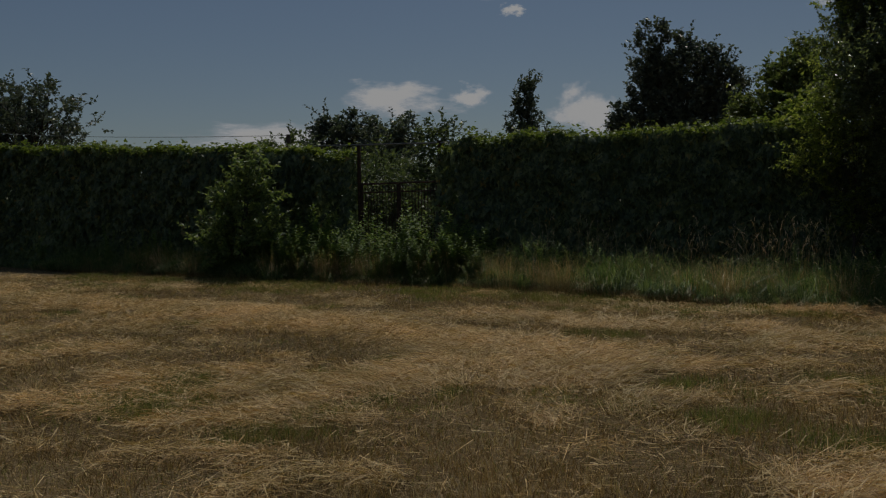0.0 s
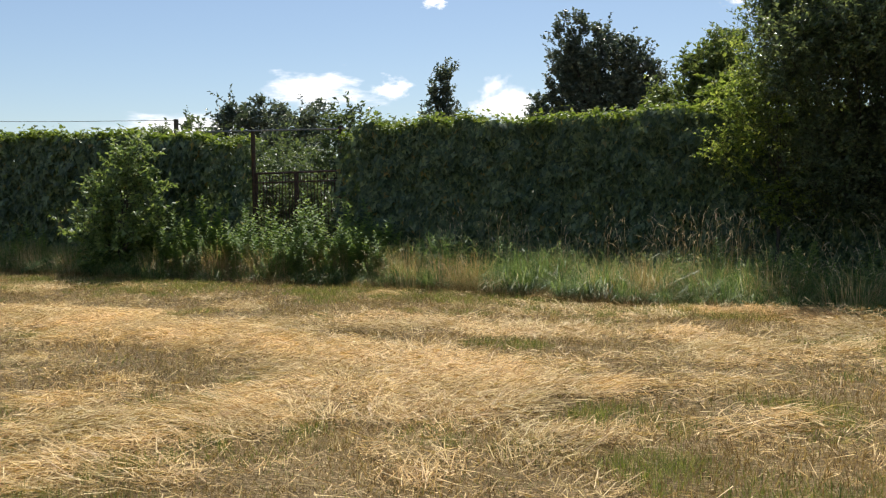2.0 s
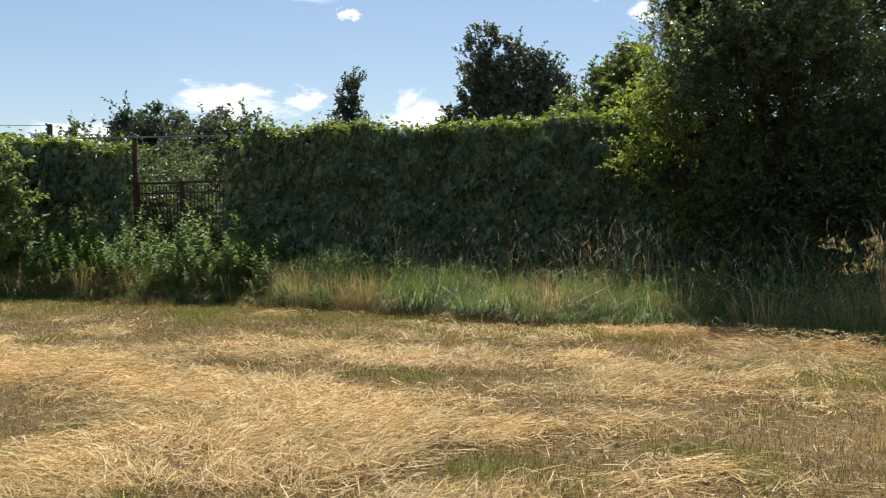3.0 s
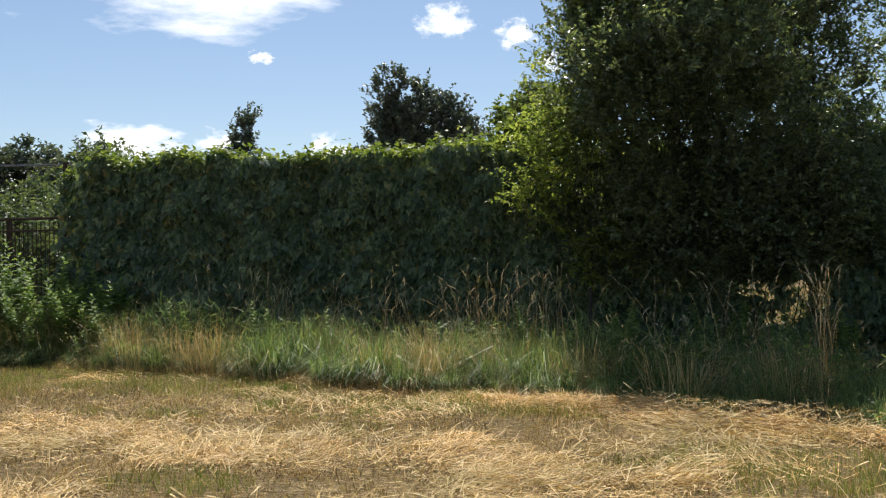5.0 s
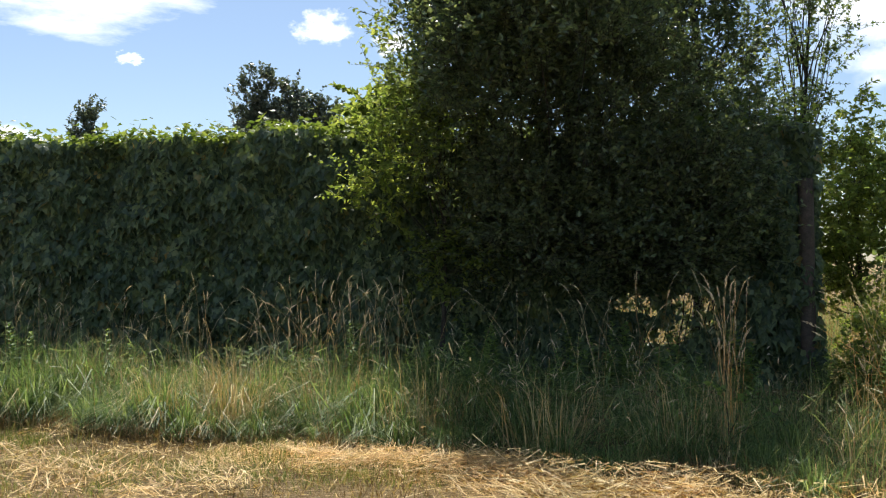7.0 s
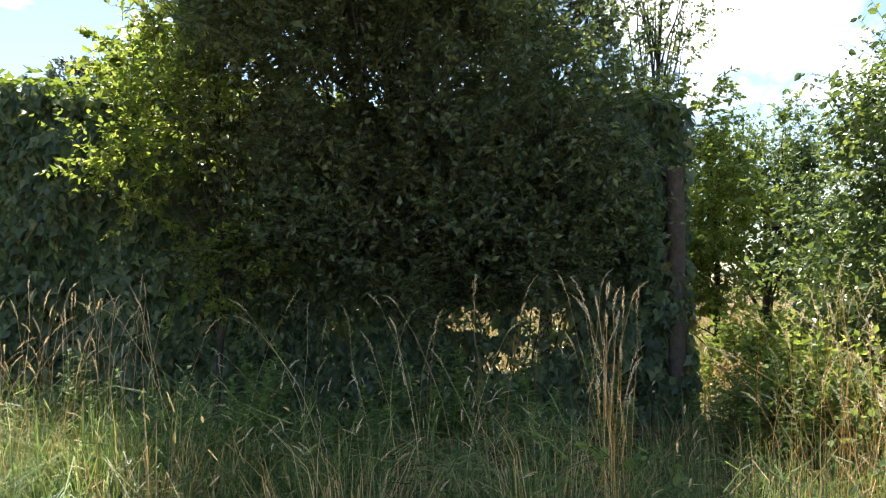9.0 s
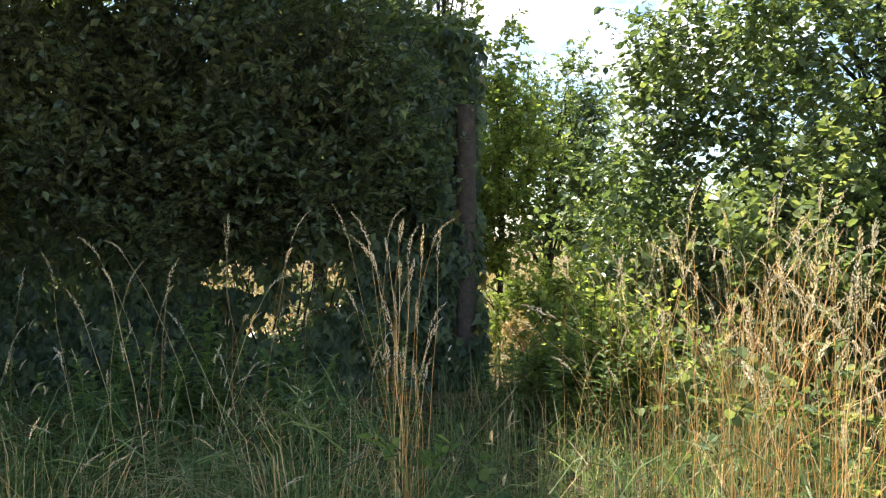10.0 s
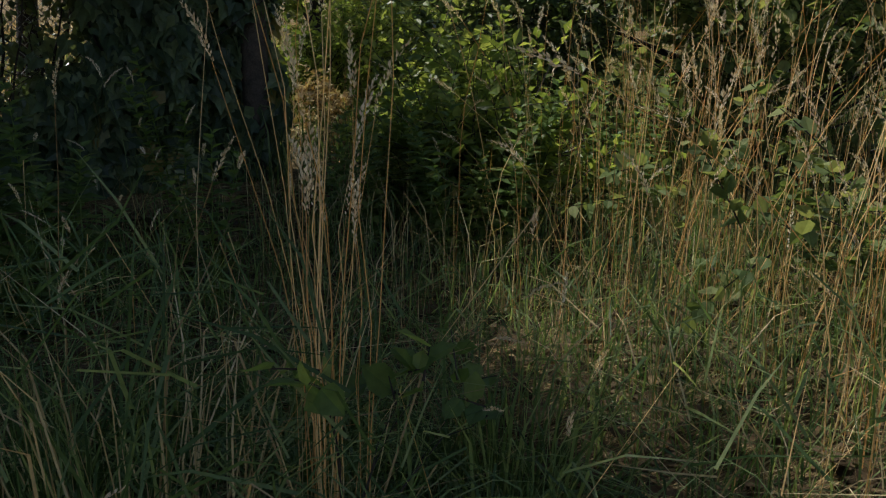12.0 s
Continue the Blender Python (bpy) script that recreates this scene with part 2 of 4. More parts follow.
def spikes(points, height, width, lean=0.6):
    """Short stiff blades: one slanting triangle each."""
    n = len(points)
    a = rng.uniform(0, 2 * np.pi, n)
    h, w = np.asarray(height)[:, None], np.asarray(width)[:, None] / 2
    turn = rng.uniform(0, 2 * np.pi, n)
    side = np.stack([np.cos(turn), np.sin(turn), np.zeros(n)], -1) * w
    tip = points + h * np.stack([np.cos(a) * lean * rng.normal(0, 1, n), np.sin(a) * lean * rng.normal(0, 1, n), np.ones(n)], -1)
    v = np.stack([points - side, points + side, tip], 1)
    return v.reshape(-1, 3), np.arange(n * 3).reshape(-1, 3)


WISP = (np.array([(-0.5, 0, 0), (0.5, 0, 0), (-0.4, 0.5, 0.10), (0.4, 0.5, 0.10), (0, 1, -0.06)]), np.array([(0, 1, 3), (0, 3, 2), (2, 3, 4)]))


def tousled(points, size, width, rise=0.5):
    """Grass blades lying every way in a mass, bent over."""
    n = len(points)
    along = rng.normal(0, 1, (n, 3)) * (1, 1, 0.55) + (0, 0, rise)
    face = rng.normal(0, 0.5, (n, 3)) + (0, 0, 1)
    return leaves(points, along, face, size, WISP, width)


def litter(points, length, width, rise=0.12):
    """Cut straws lying about: long thin triangles."""
    n = len(points)
    a = rng.uniform(0, 2 * np.pi, n)
    e = rng.normal(0, rise, n)
    d = np.stack([np.cos(a), np.sin(a), e], -1) * np.asarray(length)[:, None] / 2
    s = np.stack([-np.sin(a), np.cos(a), rng.normal(0, 0.5, n)], -1) * np.asarray(width)[:, None] / 2
    v = np.stack([points - d - s * 1.3, points - d + s * 1.3, points + d], 1)
    return v.reshape(-1, 3), np.arange(n * 3).reshape(-1, 3)


def smooth_noise(x, y, scale, seed):
    """Soft value noise over the plan, about 0 to 1."""
    r = np.random.default_rng(seed)
    g = r.random((128, 128))
    u, w = np.asarray(x) / scale + 40.3, np.asarray(y) / scale + 40.7
    i, j = np.floor(u).astype(int), np.floor(w).astype(int)
    fu, fw = u - i, w - j
    fu, fw = fu * fu * (3 - 2 * fu), fw * fw * (3 - 2 * fw)
    at = lambda p, q: g[p % 128, q % 128]
    return (at(i, j) * (1 - fu) + at(i + 1, j) * fu) * (1 - fw) + (at(i, j + 1) * (1 - fu) + at(i + 1, j + 1) * fu) * fw


def ground_z(x, y):
    """The field's gentle unevenness, and the low bank under the verge."""
    near = np.clip(1 - np.hypot(np.asarray(x) + 3, np.asarray(y) - 9) / 60, 0, 1)
    z = ((smooth_noise(x, y, 2.3, 3) - 0.5) * 0.07 + (smooth_noise(x, y, 0.7, 4) - 0.5) * 0.03) * near
    return z


def on_ground(x, y, up=0.0):
    return np.stack([x, y, ground_z(x, y) + up], -1)


def mown_edge(x):
    """Where the mown field ends and the verge begins."""
    x = np.asarray(x, float)
    return np.interp(x, [-40, -20, -9, -5, -1.4, -0.2, 1.3, 3.5, 8], [18.0, 16.6, 15.6, 15.1, 14.3, 13.45, 12.75, 11.6, 10.0]) + (smooth_noise(x, x * 0, 0.6, 9) - 0.5) * 0.5


def scatter(n, x0, x1, y0, y1):
    return rng.uniform(x0, x1, n), rng.uniform(y0, y1, n)


# ---- ground ----
def build_ground():
    edge = np.concatenate([-np.geomspace(26, 3000, 26)[::-1], np.linspace(-25, 12, 186), np.geomspace(13, 3000, 26)])
    ys = np.concatenate([-np.geomspace(6, 3000, 20)[::-1], np.linspace(-5, 30, 176), np.geomspace(31, 3000, 26)])
    gx, gy = np.meshgrid(edge, ys, indexing="ij")
    v = np.stack([gx, gy, ground_z(gx, gy)], -1).reshape(-1, 3)
    w = len(ys)
    i, j = np.meshgrid(np.arange(len(edge) - 1), np.arange(w - 1), indexing="ij")
    p = (i * w + j).ravel()
    f = np.stack([p, p + w, p + w + 1, p + 1], -1)
    put("ground", (v, f), GROUND, None, "dry mown field of straw-coloured stubble and soil", True, "structure", "field")


build_ground()


# ---- mown field ----
def heap(x, y, spots):
    """Soft round patches: x, y, reach, weight."""
    g = np.zeros(np.shape(x))
    for cx, cy, r, w in spots:
        g = np.maximum(g, w * np.exp(-(((x - cx) / r) ** 2 + ((y - cy) / r) ** 2)))
    return g


def rows_of_straw(x, y):
    """Two raked rows: one curving across the field, one along the verge."""
    line = np.interp(x, [-16, -12, -9, -6, -4, -2.6], [10.4, 10.4, 10.1, 9.5, 8.6, 7.4])
    r1 = np.exp(-((y - line) / 0.75) ** 2) * np.clip((-2.2 - x) / 1.0, 0, 1)
    r2 = np.exp(-((y - (mown_edge(x) - 0.5)) / 0.3) ** 2) * np.clip((x + 2.6) / 1.0, 0, 1)
    return r1, r2


def grassy_band(x, y):
    """The greener strip of short grass before the verge."""
    return np.exp(-((mown_edge(x) - y - 0.8) / 0.9) ** 2) * np.clip(-0.6 - np.asarray(x), 0, 1)


def swath(x, y):
    """How thickly cut straw lies."""
    r1, r2 = rows_of_straw(x, y)
    loose = heap(x, y, ((-4.9, 6.6, 0.9, 0.9), (-2.3, 6.4, 0.9, 0.9), (-1.7, 7.8, 0.8, 0.8), (-1.7, 10.0, 0.9, 0.7), (-5.4, 12.3, 0.9, 0.9), (-3.1, 13.1, 0.7, 0.9), (-3.8, 10.8, 0.7, 0.7), (-1.2, 8.9, 0.6, 0.7)))
    return np.clip(r1 * 1.9 + r2 * 1.3 - 0.55 * grassy_band(x, y) + loose + 2.0 * (smooth_noise(x, y, 1.2, 11) - 0.5) + 1.6 * (smooth_noise(x, y, 0.4, 12) - 0.5) + 0.27, 0.07, 1.4)


def greenness(x, y):
    g = smooth_noise(x, y, 1.1, 21) * 0.7 + smooth_noise(x, y, 0.4, 22) * 0.6 - 0.72
    tufts = heap(x, y, ((-1.5, 6.4, 0.28, 1.2), (-2.6, 5.7, 0.25, 0.9), (-3.6, 6.0, 0.5, 0.9), (-4.1, 4.7, 0.5, 0.8), (-0.6, 6.1, 0.4, 0.8), (-2.7, 8.5, 0.5, 0.7), (-3.8, 10.0, 0.5, 0.5), (-5.5, 5.0, 0.6, 0.9), (-3.2, 12.0, 0.3, 1.0), (-0.4, 11.5, 0.7, 0.9), (0.7, 10.8, 0.7, 0.9), (-1.4, 11.1, 0.5, 0.7), (-4.4, 13.2, 0.6, 0.8), (-1.5, 11.7, 0.3, 0.6)))
    band = grassy_band(x, y)
    r1, r2 = rows_of_straw(x, y)
    far = 0.30 * np.clip((y - 10.8) / 1.5, 0, 1)
    return np.clip(g * 3.2 + band * 1.3 + tufts * 1.3 + far, 0.24, 1) * (1 - 0.8 * np.clip(r1, 0, 1))


def field():
    def zone(n, keep):
        a = np.radians(rng.uniform(-12, 66, n))
        d = 2.2 + 24 * rng.random(n) ** 1.25
        x, y = -d * np.sin(a) + rng.normal(0, 0.4, n) + 0.6, d * np.cos(a)
        k = (y < mown_edge(x) + 0.1) & (rng.random(n) < keep(x, y))
        return x[k], y[k]
    x, y = zone(640000, lambda x, y: swath(x, y) * (1 - 0.8 * greenness(x, y)) * 0.9)
    r1, r2 = rows_of_straw(x, y)
    up = rng.random(len(x)) * (0.03 + 0.05 * np.clip(swath(x, y), 0, 1) + 0.16 * r2 + 0.05 * r1) + 0.006
    put("cut_straw", litter(on_ground(x, y, up), 0.04 + 0.22 * rng.random(len(x)) ** 1.8, rng.uniform(0.0013, 0.0038, len(x)) * (1 + np.hypot(x, y) / 12), 0.26), STRAW, None, "loose cut straw lying on the mown field", kind="stuff", category="straw")
    x, y = zone(330000, lambda x, y: np.clip(1.0 - 0.8 * swath(x, y), 0.12, 1))
    put("stubble", spikes(on_ground(x, y, -0.005), rng.uniform(0.02, 0.085, len(x)) * (0.4 + 1.1 * smooth_noise(x, y, 0.45, 15)), rng.uniform(0.0026, 0.0055, len(x)) * (1 + np.hypot(x, y) / 14), 0.8), STUBBLE, None, "short brown mown grass stubble on the field", kind="stuff", category="grass")
    x, y = zone(360000, lambda x, y: greenness(x, y))
    put("short_grass", spikes(on_ground(x, y, -0.005), rng.uniform(0.02, 0.09, len(x)) * (0.5 + 0.9 * greenness(x, y) ** 2), rng.uniform(0.002, 0.004, len(x)) * (1 + np.hypot(x, y) / 14), 0.8), SHORT_GREEN, None, "patches of short green grass in the mown field", kind="stuff", category="grass")

    # combed wisps of longer straw, lying as the mower left them
    cx, cy = zone(26000, lambda x, y: np.clip(swath(x, y) - 0.38, 0, 1) * (1 - 0.7 * greenness(x, y)))
    m = 20
    own = np.repeat(np.arange(len(cx)), m)
    k = len(own)
    way = (6.3 * smooth_noise(cx, cy, 2.6, 16) + rng.normal(0, 0.5, len(cx)))[own] + rng.normal(0, 0.38, k)
    reach = rng.uniform(0.10, 0.36, k)
    x, y = cx[own] + rng.normal(0, 0.10, k), cy[own] + rng.normal(0, 0.10, k)
    tall = (0.02 + 0.07 * rng.random(len(cx)))[own]
    along = np.stack([np.cos(way), np.sin(way), rng.normal(0.06, 0.16, k)], -1)
    put("straw_wisps", leaves(on_ground(x, y, rng.random(k) * tall + 0.008), along, rng.normal(0, 0.5, (k, 3)) + (0, 0, 1), reach, WISP, 0.017), STRAW, None, "combed wisps of long pale cut straw", kind="stuff", category="straw")
    cx, cy = zone(5200, lambda x, y: np.clip(0.9 * smooth_noise(x, y, 1.6, 17) - 0.25, 0.03, 1) * 0.4)
    own = np.repeat(np.arange(len(cx)), 34)
    k = len(own)
    x, y = cx[own] + rng.normal(0, 0.07, k), cy[own] + rng.normal(0, 0.07, k)
    put("bleached_tufts", blades(on_ground(x, y, -0.005), rng.uniform(0.06, 0.17, k), rng.uniform(0.002, 0.004, k), 0.7, np.arctan2(y - cy[own], x - cx[own])), VERGE_DRY, None, "bleached standing tufts of mown grass", kind="stuff", category="grass")
    cx, cy = zone(5200, lambda x, y: np.clip(greenness(x, y) - 0.3, 0, 1))
    own = np.repeat(np.arange(len(cx)), 40)
    k = len(own)
    x, y = cx[own] + rng.normal(0, 0.06, k), cy[own] + rng.normal(0, 0.06, k)
    put("green_tufts", blades(on_ground(x, y, -0.005), rng.uniform(0.05, 0.14, k), rng.uniform(0.002, 0.004, k), 0.8, np.arctan2(y - cy[own], x - cx[own])), SHORT_GREEN, None, "fresh green tufts growing through the cut straw", kind="stuff", category="grass")

    # the raked row along the verge
    n = 12000
    x = rng.uniform(-3.2, 4.2, n)
    f = rng.normal(0, 1, n)
    y = mown_edge(x) - 0.55 + 0.22 * (smooth_noise(x, x * 0, 1.2, 13) - 0.5) + f * 0.20
    top = 0.15 * np.exp(-f ** 2 / 1.6) * (0.35 + 1.1 * smooth_noise(x, y, 0.5, 14)) * np.clip((x + 2.8) / 1.5, 0.02, 1)
    put("straw_row", litter(on_ground(x, y, rng.random(n) ** 0.6 * top + 0.01), rng.uniform(0.08, 0.38, n), rng.uniform(0.002, 0.0048, n), 0.22), STRAW, None, "raked row of cut straw along the verge", kind="stuff", category="straw")


field()


# ---- verge of tall grass ----
def verge():
    x, y = scatter(175000, -26, 4.5, 12.2, 18.4)
    e = mown_edge(x)
    k = (y > e) & (y < e + 2.7 + 0.8 * smooth_noise(x, y, 1.0, 31))
    k &= rng.random(len(x)) < np.where(x > 0.9, 0.28, np.where(x < -9, 0.7, 1.0)) * (0.46 + 0.6 * smooth_noise(x, y, 0.35, 34))
    x, y = x[k], y[k]
    f = y - mown_edge(x)
    mound = (0.10 + 0.42 * np.clip(f / 0.5, 0, 1) - 0.26 * np.clip((f - 1.2) / 0.8, 0, 1)) * (0.35 + 0.75 * smooth_noise(x, y, 1.0, 32) + 0.6 * smooth_noise(x, y, 0.35, 35))
    up = mound * (0.08 + 1.05 * rng.random(len(x)) ** 0.75)
    put("verge_grass", tousled(on_ground(x, y, up), rng.uniform(0.08, 0.34, len(x)) * (0.5 + 0.9 * mound), 0.022), VERGE, None, "thick uncut green grass along the hedge foot", kind="stuff", category="grass")
    # rounded tussocks, blades arching out from each
    cx = rng.uniform(-24, 1.3, 640)
    cy = mown_edge(cx) + 0.12 + 1.9 * rng.random(640) ** 1.2
    big = rng.uniform(0.4, 1.0, 640) * (0.55 + 0.9 * smooth_noise(cx, cy, 0.9, 37)) * (0.55 + 0.6 * np.clip((cy - mown_edge(cx)) / 0.7, 0, 1))
    own = np.repeat(np.arange(640), 250)
    r = np.abs(rng.normal(0, 0.11, len(own))) * big[own]
    a = rng.uniform(0, 2 * np.pi, len(own))
    x, y = cx[own] + r * np.cos(a), cy[own] + r * np.sin(a)
    pale = rng.random(640)[own] + rng.normal(0, 0.12, len(own)) > np.where(cx < -1.0, 0.90, 1.3)[own]
    tall = rng.uniform(0.14, 0.72, len(own)) * big[own] * np.where(cx > -1.4, 0.8, 1.0)[own] * np.where(np.hypot(cx - 0.75, cy - 13.5) < 0.6, 0.5, 1.0)[own]
    wid = rng.uniform(0.003, 0.009, len(own)) * np.interp(cx, [-12, -4, 0], [2.2, 1.5, 1.0])[own]
    for part_of, name, label, m in ((~pale, "grass_tussocks", "rounded tussocks of long green grass along the hedge foot", VERGE), (pale, "pale_tussocks", "bleached straw-coloured tussocks among the green verge", VERGE_DRY)):
        put(name, blades(on_ground(x[part_of], y[part_of], -0.01), tall[part_of], wid[part_of] * (1.0 if m is VERGE else 0.6), 1.3, a[part_of]), m, None, label, kind="stuff", category="grass")
    x, y = scatter(36000, -24, 3.5, 12.2, 17.5)
    e = mown_edge(x)
    k = (y > e - 0.05) & (y < e + 1.9) & (rng.random(len(x)) < 0.15 + 0.6 * (smooth_noise(x, y, 0.6, 33) > 0.64))
    x, y, e = x[k], y[k], e[k]
    up = rng.random(len(x)) * (0.06 + 0.42 * np.clip((y - e) / 0.5, 0, 1) * smooth_noise(x, y, 1.0, 32) * 1.3)
    put("dry_grass", tousled(on_ground(x, y, up), rng.uniform(0.08, 0.36, len(x)), 0.014, 0.7), VERGE_DRY, None, "bleached dry grass blades among the green verge", kind="stuff", category="grass")
    # brown matted foot of the verge and fans of dead blades
    x = rng.uniform(-22, 3, 26000)
    x = x[smooth_noise(x, x * 0, 0.5, 36) > 0.35]
    y = mown_edge(x) + rng.normal(0.2, 0.2, len(x))
    put("matted_grass", blades(on_ground(x, y, -0.01), rng.uniform(0.06, 0.24, len(x)), rng.uniform(0.003, 0.006, len(x)), 1.2), STUBBLE, None, "brown matted grass at the foot of the verge", kind="stuff", category="grass")
    cx = np.array([-9.6, -8.1, -7.0, -6.4, -5.8, -4.9, -4.1, -3.3, -2.4, -1.5, -0.4, 0.5, -10.8, -12.6, -17.0, -18.5, -14.0])
    cx = np.concatenate([cx, rng.uniform(-20, -1.6, 26)])
    own = np.repeat(np.arange(len(cx)), 150)
    x = cx[own] + rng.normal(0, 0.16, len(own))
    y = mown_edge(cx)[own] + rng.uniform(0.25, 1.0, len(cx))[own] + rng.normal(0, 0.12, len(own))
    put("dead_tufts", blades(on_ground(x, y, -0.01), rng.uniform(0.3, 0.95, len(own)), rng.uniform(0.003, 0.006, len(own)), 0.75, np.arctan2(0.3 * (y - mown_edge(x) - 0.6), x - cx[own])), VERGE_DRY, None, "bleached tufts of dead grass in the verge", kind="stuff", category="grass")
    # wild meadow beyond the fence
    x, y = scatter(24000, -3, 16, 18.6, 38)
    k = (x > -3 + 0.2 * (y - 18))
    x, y = x[k], y[k]
    put("meadow_grass", blades(on_ground(x, y, -0.01), rng.uniform(0.25, 0.8, len(x)), rng.uniform(0.006, 0.014, len(x)), 0.7), VERGE_DRY, None, "sunlit yellow meadow grass beyond the fence", kind="stuff", category="grass")
    x, y = scatter(15000, 2.2, 12, 15.6, 30)
    put("wild_grass", blades(on_ground(x, y, -0.01), rng.uniform(0.2, 0.6, len(x)), rng.uniform(0.006, 0.014, len(x)), 0.8), VERGE, None, "green wild grass between the shrubs", kind="stuff", category="grass")


verge()


def seed_stems(x, y, h, name, label, material, bend=0.25, head=0.13, thick=0.002, plump=1.0):
    """Flowering grass stems with nodding seed heads made of small spikelets."""
    n = len(x)
    a = rng.uniform(0, 2 * np.pi, n)
    d = np.stack([np.cos(a), np.sin(a), np.zeros(n)], -1)
    ln = np.abs(rng.normal(0, bend, n))[:, None]
    s = np.linspace(0, 1, 7)[None, :, None]
    base = on_ground(x, y, -0.02)
    kink = rng.normal(0, 0.010, (n, 7, 3)) * (1, 1, 0.2)
    path = base[:, None] + np.array([0, 0, 1.0]) * (h[:, None, None] * (s - 0.22 * ln[:, None] * s ** 3)) + d[:, None] * h[:, None, None] * ln[:, None] * s ** 2.0 + kink * s
    whole = thing(name, label, "grass", kind="stuff")
    put("stems", tubes(path, thick * rng.uniform(0.6, 1.25, (n, 1)) * np.linspace(1, 0.5, 7), 3), material, whole, kind="stuff")
    tip, way = path[:, -1], unit(path[:, -1] - path[:, -2])
    m = 56
    size = rng.uniform(0.55, 1.35, n)
    t = np.tile(np.linspace(0, 1, m), n)
    own = np.repeat(np.arange(n), m)
    hl = (head * size)[own][:, None]
    nod = rng.uniform(0.1, 0.6, n)[own][:, None]
    axis = tip[own] + way[own] * hl * t[:, None] + (d[own] * 0.6 - np.array([0, 0, 0.5])) * hl * nod * t[:, None] ** 2
    side = unit(rng.normal(0, 1, (n * m, 3)))
    fat = np.sin(np.pi * (0.15 + 0.8 * t)) * rng.uniform(0.5, 1.2, n)[own]
    p = axis + side * (0.0022 * plump * fat)[:, None]
    put("seed_heads", leaves(p, way[own] * 2.2 + side, rng.normal(0, 1, (n * m, 3)), 0.004 + 0.0045 * plump * fat, LEAF_PLAIN, 0.42), SEED, whole, kind="stuff")
    return whole


def stems_along():
    x = np.concatenate([rng.normal(c, w, n) for c, w, n in ((-7.4, 0.3, 20), (-6.2, 0.25, 36), (-5.0, 0.5, 20), (-3.9, 0.3, 26), (-2.9, 0.35, 46), (-2.3, 0.3, 40), (-1.2, 0.5, 18), (0.0, 0.4, 14), (0.4, 0.2, 8), (-10, 3, 14))])
    y = mown_edge(x) + rng.uniform(0.9, 2.0, len(x))
    seed_stems(x, y, rng.uniform(0.75, 1.38, len(x)), "flowering_grass", "tall flowering grass with pale drooping seed heads by the hedge", VERGE_DRY, 0.26, 0.15, 0.0023, 1.6)
    x, y = scatter(170, -1.6, 1.2, 13.4, 16.2)
    seed_stems(x, y, rng.uniform(0.35, 0.95, len(x)), "shaded_grass", "thin flowering grass in the shade of the tree", VERGE, 0.4, 0.07, 0.0011)
    x = rng.normal(0.84, 0.045, 26)
    y = rng.normal(13.9, 0.05, 26)
    seed_stems(x, y, rng.uniform(0.75, 1.32, 26), "grass_tussock", "lone tuft of tall golden grass with seed heads", GOLD, 0.095, 0.17, 0.0017, 1.8)
    x, y = scatter(1500, 1.2, 6.0, 11.6, 16.0)
    k = (y > mown_edge(x) + 0.15) & (x > 1.45 + 0.3 * np.abs(y - 13.0)) & (rng.random(len(x)) < 0.15 + 0.85 * smooth_noise(x, y, 0.5, 41))
    x, y = x[k], y[k]
    seed_stems(x, y, rng.uniform(0.45, 1.28, len(x)), "golden_grass", "tall golden dry grass standing thick in sunlight", GOLD, 0.22, 0.15, 0.002, 1.7)
    x, y = scatter(340, 1.35, 4.2, 12.4, 15.2)
    k = (x > 1.3 + 0.5 * np.abs(y - 13.2)) & (rng.random(len(x)) < 0.1 + 0.9 * smooth_noise(x, y, 0.4, 44))
    x, y = x[k], y[k]
    seed_stems(x, y, rng.uniform(0.8, 1.42, len(x)), "feathery_grass", "tall golden grass with pale feathery seed heads", GOLD, 0.27, 0.19, 0.0019, 2.6)
    x, y = scatter(9000, 0.6, 6.5, 11.0, 17.0)
    k = (y > mown_edge(x)) & (rng.random(len(x)) < np.clip(0.2 + 0.5 * (x - 1.0), 0.12, 0.8) * (0.4 + 0.8 * smooth_noise(x, y, 0.4, 42)))
    x, y = x[k], y[k]
    put("tangled_grass", blades(on_ground(x, y, -0.01), rng.uniform(0.12, 0.6, len(x)) * (0.6 + 0.5 * smooth_noise(x, y, 0.5, 43)), rng.uniform(0.0015, 0.0045, len(x)), 0.8), VERGE_DRY, None, "tangle of dry and half-green grass blades", kind="stuff", category="grass")
    x, y = scatter(24000, 0.9, 6.5, 11.0, 16.5)
    k = (y > mown_edge(x)) & (rng.random(len(x)) < 0.7)
    x, y = x[k], y[k]
    put("green_undergrowth", blades(on_ground(x, y, -0.01), rng.uniform(0.1, 0.42, len(x)), rng.uniform(0.003, 0.007, len(x)), 0.9), VERGE, None, "fresh green grass under the golden stems", kind="stuff", category="grass")
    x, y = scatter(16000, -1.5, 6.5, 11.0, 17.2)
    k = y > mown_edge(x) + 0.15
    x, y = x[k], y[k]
    # Dark brown strips cover the paler ground between the stems.
    put("dark_strips", litter(on_ground(x, y, rng.uniform(0.01, 0.05, len(x))), rng.uniform(0.08, 0.24, len(x)), rng.uniform(0.01, 0.03, len(x)), 0.1), DARK_BROWN, None, "dark brown strips on the ground under the grass", kind="stuff", category="litter")
    x, y = scatter(360, 0.6, 5.5, 11.4, 15.5)
    k = y > mown_edge(x)
    x, y = x[k], y[k]
